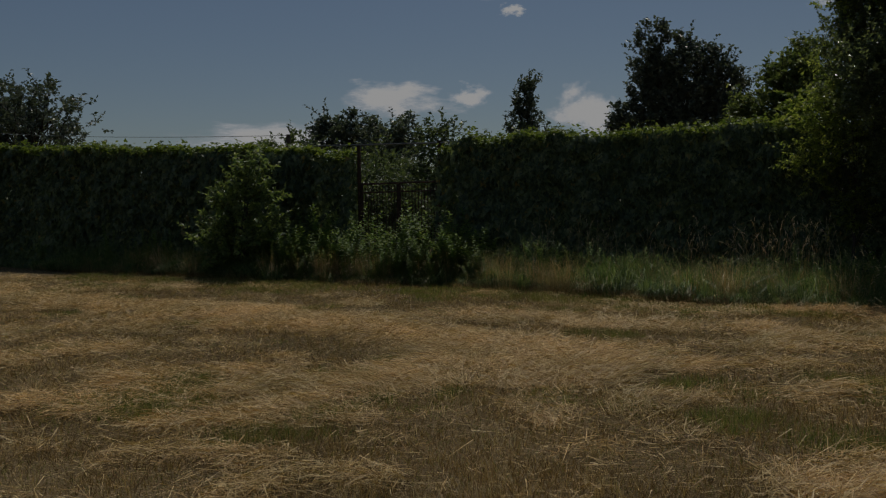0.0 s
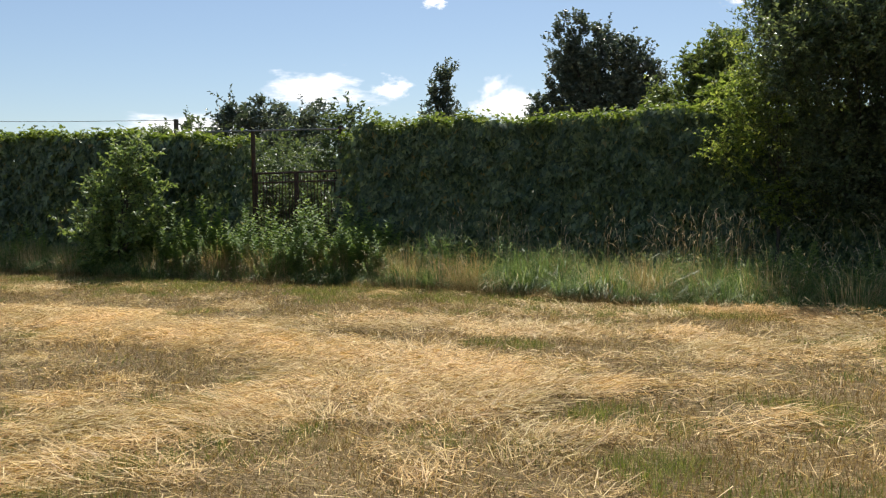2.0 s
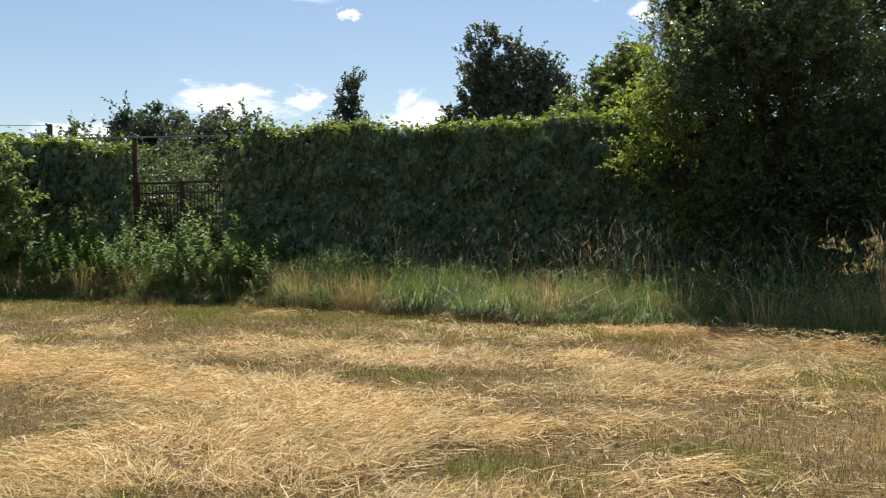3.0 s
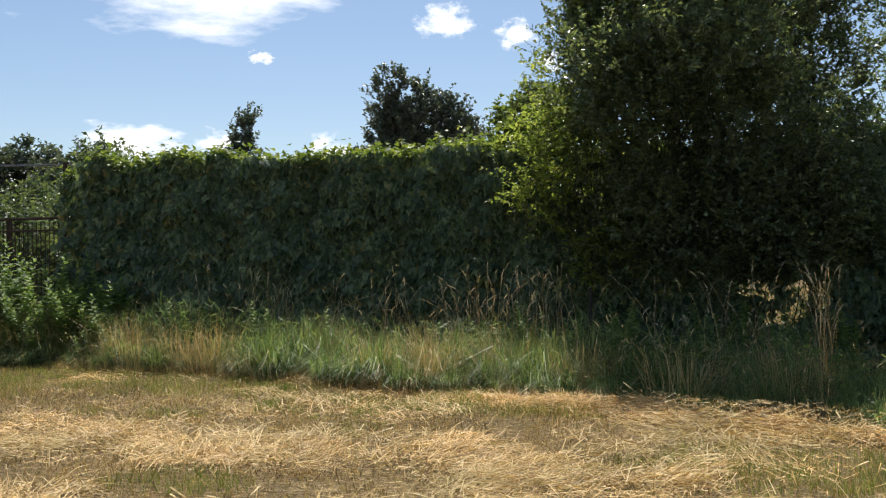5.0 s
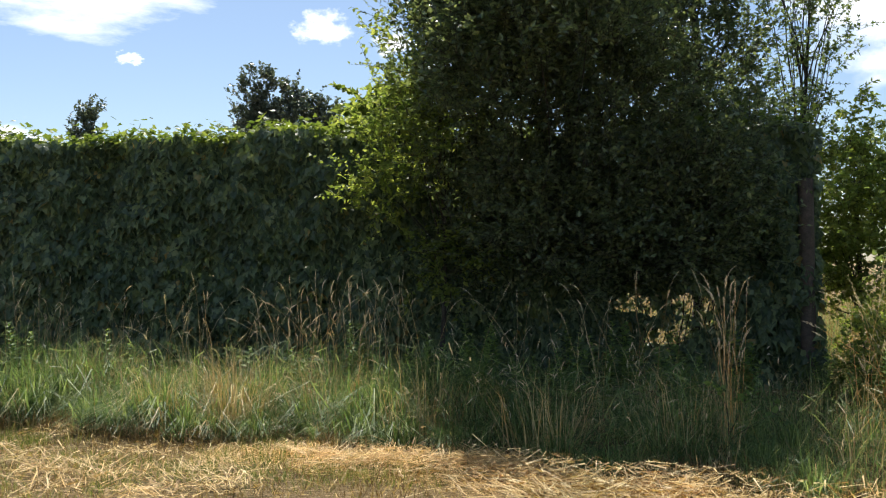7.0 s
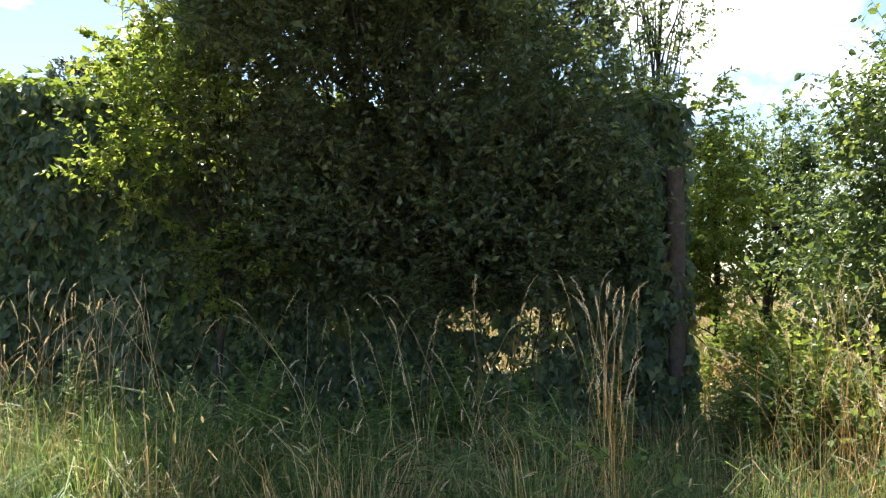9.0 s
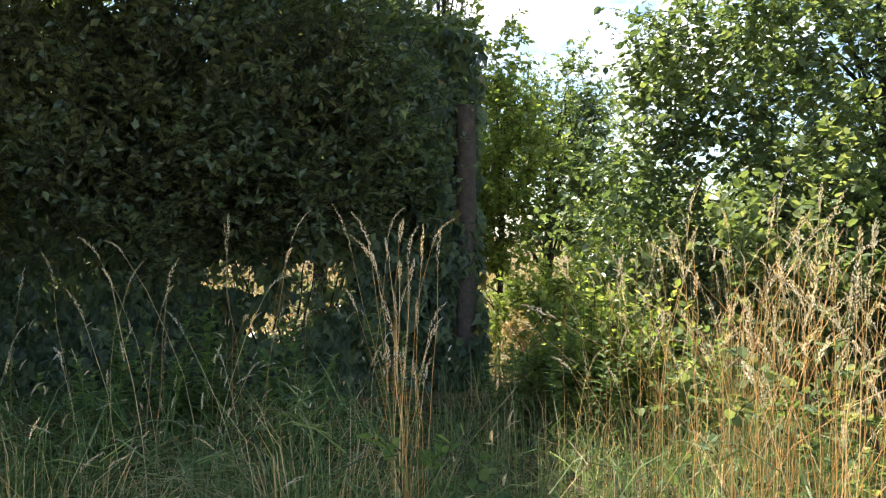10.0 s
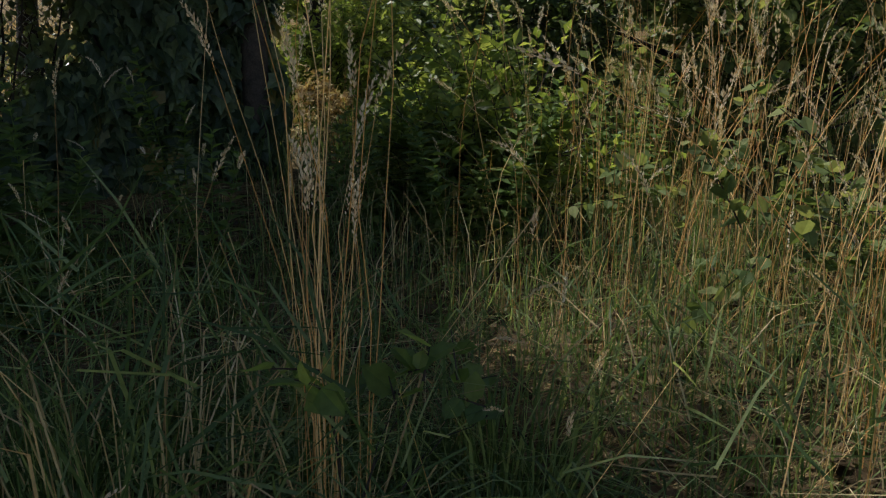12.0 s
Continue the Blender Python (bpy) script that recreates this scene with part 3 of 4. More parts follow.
    put("fallen_stalks", litter(on_ground(x, y, rng.uniform(0.1, 0.55, len(x))), rng.uniform(0.15, 0.5, len(x)), rng.uniform(0.0012, 0.0022, len(x)), 1.0), GOLD, None, "bent and broken straw stalks caught in the grass", kind="stuff", category="straw")


stems_along()


# ---- vine-covered fence ----
def vine_wall(name, label, x0, x1, y0, height, n, size, holes=(), thick=0.55, far_height=None):
    """Leaves hang over both faces and the top of a wire fence, thinner in the holes."""
    whole = thing(name, label, "hedge", ((x0 + x1) / 2, y0, 0))
    off = np.array([(x0 + x1) / 2, y0, 0])
    tall = lambda x: np.interp(x, [x0, x1], [far_height or height, height])
    x = rng.uniform(x0, x1, n)
    top = tall(x) + 0.16 * (smooth_noise(x, x * 0, 0.8, 51) - 0.5) + 0.14 * (smooth_noise(x, x * 0 + 3, 0.25, 52) - 0.5)
    z = top * np.minimum(1, rng.random(n) ** 0.95)
    bulge = 0.34 * smooth_noise(x, z, 0.7, 53) + 0.26 * smooth_noise(x, z, 0.25, 54)
    layer = rng.random(n)
    y = y0 - bulge + thick * layer ** 2.2 * 1.0
    keep = np.ones(n, bool)
    for hx, hz, rx, rz in holes:
        keep &= (((x - hx) / rx) ** 2 + ((z - hz) / rz) ** 2 > 0.6 + 0.8 * smooth_noise(x, z, 0.09, 55)) | (rng.random(n) < 0.07)
    x, y, z = x[keep], y[keep], z[keep]
    m = len(x)
    along = np.stack([rng.normal(0, 0.7, m), rng.normal(-0.45, 0.3, m), -np.ones(m)], -1)
    face = np.stack([rng.normal(0, 0.8, m), -np.ones(m), rng.normal(0.55, 0.75, m)], -1)
    put("foliage", leaves(np.stack([x, y, z], -1) - off, along, face, rng.uniform(0.6, 1.25, m) * size, LEAF_VINE), VINE, whole, kind="stuff")
    k = int((x1 - x0) * 480)
    x = rng.uniform(x0, x1, k)
    top = tall(x) + 0.16 * (smooth_noise(x, x * 0, 0.8, 51) - 0.5) + 0.14 * (smooth_noise(x, x * 0 + 3, 0.25, 52) - 0.5)
    p = np.stack([x, y0 + rng.uniform(-0.38, 0.5, k), top + rng.normal(0.03, 0.06, k) + 0.16 * (rng.random(k) > 0.96)], -1) - off
    # Leaves along the top get the lit colour, the faces the darker one.
    put("sunlit_top", leaves(p, unit(rng.normal(0, 1, (k, 3)) * (1, 1, 0.4)), rng.normal(0, 0.4, (k, 3)) + (0, 0, 1), rng.uniform(0.4, 0.85, k) * size, LEAF_VINE), VINE_TOP, whole, kind="stuff")
    # woody stems and shoots
    s = int((x1 - x0) * 3)
    sx = rng.uniform(x0, x1, s)
    t = np.linspace(0, 1, 6)
    path = np.stack([sx[:, None] + np.cumsum(rng.normal(0, 0.10, (s, 6)), 1), np.full((s, 6), y0 + 0.12) + rng.normal(0, 0.05, (s, 6)), t[None] * height * rng.uniform(0.7, 1.0, (s, 1))], -1) - off
    put("woody_growth", tubes(path, np.full((s, 6), 0.012) * np.linspace(1.2, 0.5, 6), 5), BARK, whole, kind="stuff")
    return whole


HEDGE_Y = 18.05
vine_wall("vine_hedge", "tall dark green vine covering a wire fence", -9.9, -2.2, HEDGE_Y, 3.0, 38000, 0.122, far_height=3.15)
vine_wall("vine_hedge", "dark vine over the fence end with a thin gap low down", -2.2, 2.66, HEDGE_Y + 0.1, 3.0, 25500, 0.112, [(0.58, 0.98, 0.26, 0.2), (1.25, 0.90, 0.34, 0.28), (0.9, 0.62, 0.32, 0.13)])
vine_wall("vine_hedge", "long leafy vine hedge beside the iron gate", -30.0, -14.2, HEDGE_Y + 0.25, 3.1, 42000, 0.16, far_height=3.95)


def thin_place():
    """Twigs and small leaves in front of the gap low in the vine."""
    whole = thing("bare_twigs", "dark bare twigs with few leaves in the fence gap", "twigs", (1.0, HEDGE_Y, 0))
    t = np.linspace(0, 1, 6)
    n = 46
    a = np.stack([rng.uniform(-0.8, 0.8, n), rng.uniform(-0.2, 0.2, n), rng.uniform(0.0, 0.6, n)], -1)
    b = a + np.stack([rng.normal(0, 0.4, n), rng.normal(0, 0.1, n), rng.uniform(0.4, 1.0, n)], -1)
    path = a[:, None] * (1 - t)[None, :, None] + b[:, None] * t[None, :, None] + np.cumsum(rng.normal(0, 0.03, (n, 6, 3)), 1)
    for one in path[:24]:
        put("twig", tubes(one[None], np.linspace(0.012, 0.003, 6)[None] * rng.uniform(0.5, 1.3), 5), BARK, whole)
    put("brushwood", tubes(path[24:], np.linspace(0.005, 0.002, 6)[None] * np.ones((n - 24, 1)), 4), BARK, whole, kind="stuff")
    m = 2400
    k = rng.integers(0, n, m)
    p = path[k, rng.integers(1, 6, m)] + rng.normal(0, 0.07, (m, 3))
    put("leaves", leaves(p, rng.normal(0, 1, (m, 3)), rng.normal(0, 1, (m, 3)) + (0, -0.5, 0.5), rng.uniform(0.02, 0.06, m), LEAF_PLAIN, 0.8), TREE_LEAF, whole, kind="stuff")


thin_place()
vine_wall("vine_curtain", "thin loose vine hanging on the wire by the gate", -14.2, -12.98, HEDGE_Y + 0.3, 2.95, 1900, 0.13)
vine_wall("vine_curtain", "thin loose vine hanging on the wire by the gate", -10.55, -9.9, HEDGE_Y + 0.3, 2.95, 1100, 0.13)


# ---- trees and shrubs ----
def tree(name, label, category, base, trunk_top, trunk_r, lobes, leaf, leaf_size, bark=None, shape=LEAF_PLAIN, wide=0.6, limbs=26, per_twig=13, droop=0.0, clump=0.4, rise=0.35, lean=(0.0, 0.0)):
    """A tapered trunk with limbs to clumps of leaves. lobes: centre and radii from the base, number of clumps, leaves in each."""
    bark = bark or BARK
    whole = thing(name, label, category, base)
    cs, counts = [], []
    for cx, cy, cz, rx, ry, rz, nc, per in lobes:
        u = unit(rng.normal(0, 1, (nc, 3))) * (rng.random((nc, 1)) ** 0.42)
        c = np.array([cx, cy, cz]) + u * (rx, ry, rz)
        c[:, 2] = np.maximum(c[:, 2], 0.15)
        cs.append(c)
        counts.append(np.full(nc, per))
    c, counts = np.concatenate(cs), np.concatenate(counts)
    axis_of = np.array([c[:, 0].mean(), c[:, 1].mean(), c[:, 2].mean() - 0.4 * np.ptp(c[:, 2])])
    # leafy twigs spring from each clump, outward and up
    tw = np.maximum(2, np.round(counts / per_twig)).astype(int)
    owner = np.repeat(np.arange(len(c)), tw)
    k = len(owner)
    size = rng.uniform(0.6, 1.35, len(c))[owner] * clump
    root = c[owner] + rng.normal(0, 0.33, (k, 3)) * size[:, None]
    heading = rng.normal(0, 0.75, (k, 3)) + unit((c - axis_of)[owner] * (1, 1, 0.5)) * 0.8 + (0, 0, rise)
    heading = unit(heading)
    span = size * rng.uniform(0.7, 1.6, k)
    sag = rng.uniform(-0.1, 0.4, k) * (0.35 + droop)
    steps = np.linspace(0, 1, 4)
    twig = root[:, None] + heading[:, None] * (span[:, None] * steps)[..., None] - np.array([0, 0, 1.0]) * ((sag * span)[:, None] * steps ** 2)[..., None]
    twig[..., 2] = np.maximum(twig[..., 2], 0.06)
    put("twig_growth", tubes(twig, np.linspace(0.05, 0.016, 4)[None] * leaf_size * np.ones((k, 1)), 3), bark, whole, kind="stuff")
    f = np.clip((np.arange(per_twig) + 0.6)[None] / per_twig + rng.normal(0, 0.03, (k, per_twig)), 0.04, 1)
    p = root[:, None] + heading[:, None] * (span[:, None] * f)[..., None] - np.array([0, 0, 1.0]) * ((sag * span)[:, None] * f ** 2)[..., None]
    p = p.reshape(-1, 3)
    p[:, 2] = np.maximum(p[:, 2], 0.05)
    ahead = np.repeat(heading, per_twig, 0)
    aside = unit(np.cross(ahead, rng.normal(0, 0.5, ahead.shape) + (0, 0, 1.0))) * np.tile(np.where(np.arange(per_twig) % 2, 1.0, -1.0), k)[:, None]
    along = ahead * 0.55 + aside + rng.normal(0, 0.35, p.shape) + (0, 0, -droop)
    face = rng.normal(0, 0.5, p.shape) + (0, 0, 0.9)
    put("crown", leaves(p, along, face, rng.uniform(0.55, 1.3, len(p)) * leaf_size, shape, wide), leaf, whole, kind="stuff")
    t = np.linspace(0, 1, 7)
    trunk = np.stack([lean[0] * t * trunk_top + 0.03 * trunk_top * np.sin(3 * t), lean[1] * t * trunk_top, -0.05 + t * (trunk_top + 0.05)], -1)[None]
    put("trunk", tubes(trunk, (trunk_r * (1.25 - 1.0 * t ** 0.8))[None], 9), bark, whole, smooth=True)
    pick = rng.choice(len(c), min(limbs, len(c)), replace=False)
    ends = c[pick]
    f = np.clip(ends[:, 2] / max(trunk_top, 0.1) * rng.uniform(0.3, 0.75, len(pick)), 0.05, 0.95)
    start = np.stack([np.interp(f, t, trunk[0, :, k]) for k in range(3)], -1)
    s = np.linspace(0, 1, 6)[None, :, None]
    path = start[:, None] * (1 - s) + ends[:, None] * s + rng.normal(0, 0.05, (len(pick), 6, 3)) * np.linspace(0, 1, 6)[None, :, None] * (np.linalg.norm(ends - start, axis=1)[:, None, None] * 0.5)
    path[:, :, 2] += (np.sin(s[..., 0] * np.pi) * 0.06 * np.linalg.norm(ends - start, axis=1)[:, None])
    for one in path:
        put("limb", tubes(one[None], (np.linspace(0.42, 0.05, 6) * trunk_r * rng.uniform(0.5, 1))[None], 5), bark, whole, smooth=True)
    return whole


def at(bearing, dist, eye=(0.0, 0.0)):
    """A place in the plan: degrees to the left of +y, and metres."""
    a = radians(bearing)
    return (eye[0] - math.sin(a) * dist, eye[1] + math.cos(a) * dist, 0.0)


# the large dark tree in front of the fence
tree("cherry_tree", "large dense dark green tree overhanging the vine fence", "tree", (-0.3, 18.5, 0), 5.0, 0.075,
     [(0.0, -1.15, 3.3, 1.65, 0.95, 1.9, 180, 208), (-0.35, -1.0, 5.0, 1.3, 0.9, 1.6, 150, 182), (-0.1, -0.8, 6.5, 1.3, 0.8, 1.2, 90, 156), (0.2, -0.9, 4.2, 1.2, 0.5, 0.9, 56, 182), (-1.15, -1.5, 3.9, 0.5, 0.5, 0.8, 34, 117), (-1.1, -1.3, 4.9, 0.5, 0.5, 0.9, 40, 104), (-1.2, -1.0, 6.2, 0.5, 0.5, 0.9, 34, 104), (-1.05, -2.6, 3.45, 0.45, 0.35, 0.6, 28, 104), (-0.4, -2.75, 3.75, 0.5, 0.35, 0.6, 30, 104), (0.25, -2.6, 4.0, 0.45, 0.35, 0.6, 24, 104), (0.0, -2.0, 4.9, 0.8, 0.4, 0.5, 30, 104), (0.5, -1.1, 1.75, 2.0, 0.6, 0.65, 100, 182), (1.2, -1.0, 2.6, 1.2, 0.8, 1.0, 60, 195)],
     TREE_LEAF, 0.07, limbs=40, clump=0.36, rise=0.55)
tree("young_tree", "slender tree with sparse leafy upright branches", "tree", (3.2, 22.6, 0), 6.4, 0.05,
     [(0.5, 0, 4.9, 1.0, 0.6, 1.8, 80, 52), (0.1, 0, 6.6, 1.1, 0.6, 1.5, 60, 52), (1.3, 0, 6.6, 0.7, 0.5, 1.2, 22, 39), (0.3, 0, 3.4, 0.7, 0.5, 0.7, 30, 52)], BUSH_LEAF, 0.075, limbs=44, clump=0.24, lean=(0.12, 0))
# Added growth stands for the tree's sunlit left lobes, in sun-coloured leaves.
tree("sunlit_growth", "added yellow-green growth as the sunlit tree side, sunlight in its colour", "shrub", (-1.7, 17.45, 0), 3.0, 0.03,
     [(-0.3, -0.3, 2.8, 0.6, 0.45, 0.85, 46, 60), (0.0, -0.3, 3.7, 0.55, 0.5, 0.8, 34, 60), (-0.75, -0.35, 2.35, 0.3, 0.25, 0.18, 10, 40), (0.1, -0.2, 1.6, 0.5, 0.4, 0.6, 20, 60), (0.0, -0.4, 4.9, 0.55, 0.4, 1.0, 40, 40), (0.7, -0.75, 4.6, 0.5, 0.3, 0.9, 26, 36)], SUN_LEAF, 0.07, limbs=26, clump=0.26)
tree("back_tree", "loose green tree rising behind the fence", "tree", (1.45, 19.3, 0), 5.6, 0.07,
     [(-0.1, 0, 4.2, 1.1, 0.7, 1.6, 110, 130), (-0.1, 0, 5.5, 1.0, 0.7, 1.1, 56, 117), (0.6, 0, 3.0, 0.7, 0.7, 0.7, 26, 117)], TREE_LEAF, 0.078, limbs=34, clump=0.32)
# This shrub's leaves carry sunlight in their colour.
tree("leafy_shrub", "tall sunlit leafy shrub just past the fence end", "shrub", (4.2, 21.4, 0), 2.8, 0.04,
     [(0, 0, 2.1, 0.7, 0.7, 1.3, 64, 117), (-0.45, -0.1, 1.4, 0.5, 0.5, 0.9, 34, 104), (0.2, 0, 3.4, 0.35, 0.35, 0.6, 12, 65)], SUN_LEAF, 0.085, limbs=24, clump=0.24, droop=0.5)
# beyond the fence end
tree("small_tree", "small leafy tree standing in the wild meadow", "tree", (5.6, 23.0, 0), 3.0, 0.09,
     [(-0.1, 0, 2.3, 1.15, 1.0, 1.25, 76, 150), (0.5, 0, 3.2, 0.5, 0.5, 0.7, 16, 60)], BUSH_LEAF, 0.09, limbs=26, clump=0.34)
tree("broadleaf_bush", "large sunlit bush with broad bright green leaves", "bush", (6.4, 17.4, 0), 3.6, 0.08,
     [(0, 0, 2.4, 2.0, 1.7, 2.3, 180, 160), (0.2, -0.2, 4.3, 1.3, 1.0, 1.2, 60, 130), (1.0, -1.6, 2.6, 1.6, 1.2, 2.2, 100, 150), (-1.6, 0.6, 1.2, 1.0, 1.0, 1.1, 60, 120), (-1.7, 0.2, 2.5, 0.8, 0.8, 0.8, 44, 110)], BUSH_LEAF, 0.074, shape=LEAF_OVAL, wide=0.85, limbs=34, clump=0.38, droop=0.4)
tree("bramble_bush", "pale-leaved bramble thicket behind the golden grass", "bush", (5.0, 15.7, 0), 1.2, 0.03,
     [(0, 0, 1.1, 1.4, 0.8, 1.1, 80, 90), (1.5, -0.9, 1.3, 1.3, 0.9, 1.4, 74, 90)], BRAMBLE, 0.07, shape=LEAF_OVAL, wide=0.95, limbs=30, clump=0.3)
tree("bramble_bush", "low pale green bramble leaves among dry grass", "bush", (3.3, 14.2, 0), 0.4, 0.012,
     [(0, 0, 0.42, 1.2, 0.9, 0.34, 46, 26), (1.4, -0.5, 0.5, 1.0, 0.9, 0.4, 40, 30)], BRAMBLE, 0.06, shape=LEAF_OVAL, wide=0.95, limbs=24, clump=0.25)
tree("bramble_sprig", "small sprig of bright green leaves in the shade", "weed", (0.78, 13.8, 0), 0.45, 0.006,
     [(0.0, -0.05, 0.56, 0.06, 0.06, 0.04, 2, 6), (0.15, 0.06, 0.47, 0.08, 0.06, 0.06, 2, 6), (0.42, 0.1, 0.38, 0.12, 0.08, 0.06, 2, 6)], WEED, 0.062, shape=LEAF_OVAL, wide=0.95, limbs=6, per_twig=3, clump=0.06)
# Undergrowth shrubs share the leaf colour with painted sunlight.
for x, y, w, h in ((3.8, 19.3, 0.4, 0.8), (4.4, 19.0, 0.5, 0.6), (4.2, 18.0, 0.5, 0.55), (3.4, 17.2, 0.4, 0.5), (5.9, 21.6, 1.0, 0.9), (2.9, 16.0, 0.45, 0.7), (8.2, 25.0, 1.8, 2.0), (7.7, 24.7, 1.0, 3.3), (9.8, 28.5, 1.5, 3.6), (11.5, 30.0, 2.6, 2.6), (9.2, 22.0, 1.8, 2.6)):
    tree("shrub", "sunlit bright green undergrowth shrub", "shrub", (x, y, 0), h * 0.7, 0.02,
         [(0, 0, h * 0.55, w, w * 0.8, h * 0.55, int(44 * w + 14), 90)], SUN_LEAF, 0.07, limbs=14, clump=0.26)
tree("dry_bush", "pale dried-out bush at the fence end", "bush", (3.3, 18.5, 0), 0.3, 0.012, [(0, 0, 0.3, 0.22, 0.2, 0.22, 16, 60)], VERGE_DRY, 0.05, limbs=10, clump=0.14)

# distance
tree("poplar_tree", "tall dark poplar far behind the hedge", "tree", at(15.6, 90), 17, 0.5,
     [(-2.5, 0, 13.2, 1.7, 1.6, 6.2, 80, 110), (-0.6, 0, 13.4, 1.8, 1.7, 6.6, 100, 110), (1.4, 0, 12.4, 1.8, 1.8, 6.0, 90, 110), (3.3, 0, 12.2, 1.9, 1.8, 5.6, 90, 110), (5.4, 0, 10.6, 1.9, 1.8, 5.6, 90, 110), (-4.9, 0, 9.2, 1.4, 1.5, 3.4, 44, 100), (0.8, 0, 7.5, 5.4, 2.6, 4.4, 130, 110)], FAR_DARK, 0.3, wide=0.8, limbs=60, clump=0.8, rise=0.9)
tree("far_tree", "slim dark tree behind the hedge", "tree", at(24.6, 50), 7.6, 0.16,
     [(0.15, 0, 8.3, 0.3, 0.3, 0.8, 12, 50), (0, 0, 7.2, 0.8, 0.7, 0.8, 22, 50), (-0.1, 0, 6.2, 1.3, 1.0, 0.8, 28, 50), (-0.1, 0, 4.9, 1.7, 1.2, 1.2, 34, 50)], FAR_DARK, 0.2, limbs=40, clump=0.4, rise=0.9)
tree("far_tree", "rounded green tree behind the hedge", "tree", at(8.6, 48), 8, 0.22,
     [(0.2, 0, 7.0, 1.7, 1.6, 2.9, 70, 130), (-1.2, 0, 5.4, 1.8, 1.6, 2.2, 40, 120)], FAR_GREEN, 0.26, limbs=30, clump=0.62)
tree("far_tree", "dark spreading tree behind the gate", "tree", at(36.2, 46), 5.6, 0.2,
     [(0, 0, 5.0, 1.7, 1.4, 1.6, 56, 120), (2.7, 0, 4.6, 1.7, 1.5, 1.8, 50, 120)], FAR_DARK, 0.22, limbs=30, clump=0.55)
tree("far_tree", "feathery grey-green tree beyond the vine hedge", "tree", at(54.5, 38), 5.5, 0.2,
     [(0.3, 0, 5.0, 2.6, 2.0, 1.7, 110, 60), (-3.0, 0, 5.6, 2.2, 2.0, 2.2, 90, 60)], FAR_DARK, 0.16, limbs=60, clump=0.42, rise=0.9)
for bearing, dist, h, w in ((31, 30, 3.4, 2.0), (34, 36, 4.4, 2.4), (36.5, 29, 3.4, 2.0), (39.5, 33, 4.2, 2.6), (28, 34, 3.2, 2.4), (33.5, 25, 2.4, 1.6), (29.6, 27, 4.0, 1.6)):
    tree("garden_bush", "green bush in the garden behind the gate", "bush", at(bearing, dist), h * 0.6, 0.06,
         [(0, 0, h * 0.5, w, w * 0.8, h * 0.5, 70, 120)], GARDEN, 0.14, limbs=14, clump=0.45)
# sunlit vine mound on the fence, sunlight in its leaf colour
tree("vine_mound", "bright green vine heaped on the fence top", "vine", (-2.3, 18.7, 0), 2.9, 0.03,
     [(0, 0, 3.3, 0.75, 0.5, 0.5, 34, 70)], VINE_TOP, 0.11, shape=LEAF_VINE, wide=1.0, limbs=16, clump=0.22)
# by the gate
tree("elder_shrub", "light green leafy shrub growing against the hedge", "shrub", (-15.3, 16.6, 0), 2.0, 0.05,
     [(0.4, 0, 2.4, 0.45, 0.45, 0.5, 40, 34), (-0.35, 0, 1.75, 0.55, 0.45, 0.5, 30, 34), (-0.3, -0.1, 1.0, 1.1, 0.6, 0.8, 70, 34), (0.7, 0, 1.2, 0.5, 0.5, 0.8, 34, 34)], ELDER, 0.13, shape=LEAF_LONG, wide=0.8, limbs=24, clump=0.28)


# ---- iron gate ----
def bars(points_radii, sides=6):
    return joined([tubes(np.array([[a, [(p + q) / 2 for p, q in zip(a, b)], b]]), np.full((1, 3), r), sides) for a, b, r in points_radii])


def gate():
    y = HEDGE_Y + 0.25
    xl, xr = -12.93, -10.62
    frame_ob = thing("gate_frame", "rusty iron gate posts with a thin top rail", "gate", ((xl + xr) / 2, y, 0))
    o = np.array([(xl + xr) / 2, y, 0])
    for x in (xl, xr):
        put("post", bars([((x, y, -0.1) - o, (x, y, 3.22) - o, 0.05)], 8), RUST, frame_ob)
    put("top_rail", bars([((xl - 1.5, y, 3.28) - o, (xr + 1.6, y, 3.12) - o, 0.022)]), WIRE, frame_ob)
    leaf_ob = thing("garden_gate", "closed rusty double gate with upright iron pickets", "gate", ((xl + xr) / 2, y, 0))
    xm = (xl + xr) / 2
    for x0, x1 in ((xl + 0.08, xm - 0.03), (xm + 0.03, xr - 0.08)):
        wing = put("wing", bars([((x0, y, 2.26) - o, (x1, y, 2.26) - o, 0.028), ((x0, y, 2.05) - o, (x1, y, 2.05) - o, 0.02), ((x0, y, 0.25) - o, (x1, y, 0.25) - o, 0.025),
                                 ((x0, y, 0.2) - o, (x0, y, 2.28) - o, 0.028), ((x1, y, 0.2) - o, (x1, y, 2.28) - o, 0.028)]), RUST, leaf_ob)
        for x in np.linspace(x0, x1, 13)[1:-1]:
            put("picket", bars([((x, y, 0.25) - o, (x, y, 2.2) - o, 0.009)]), RUST, wing)
    return frame_ob


gate()


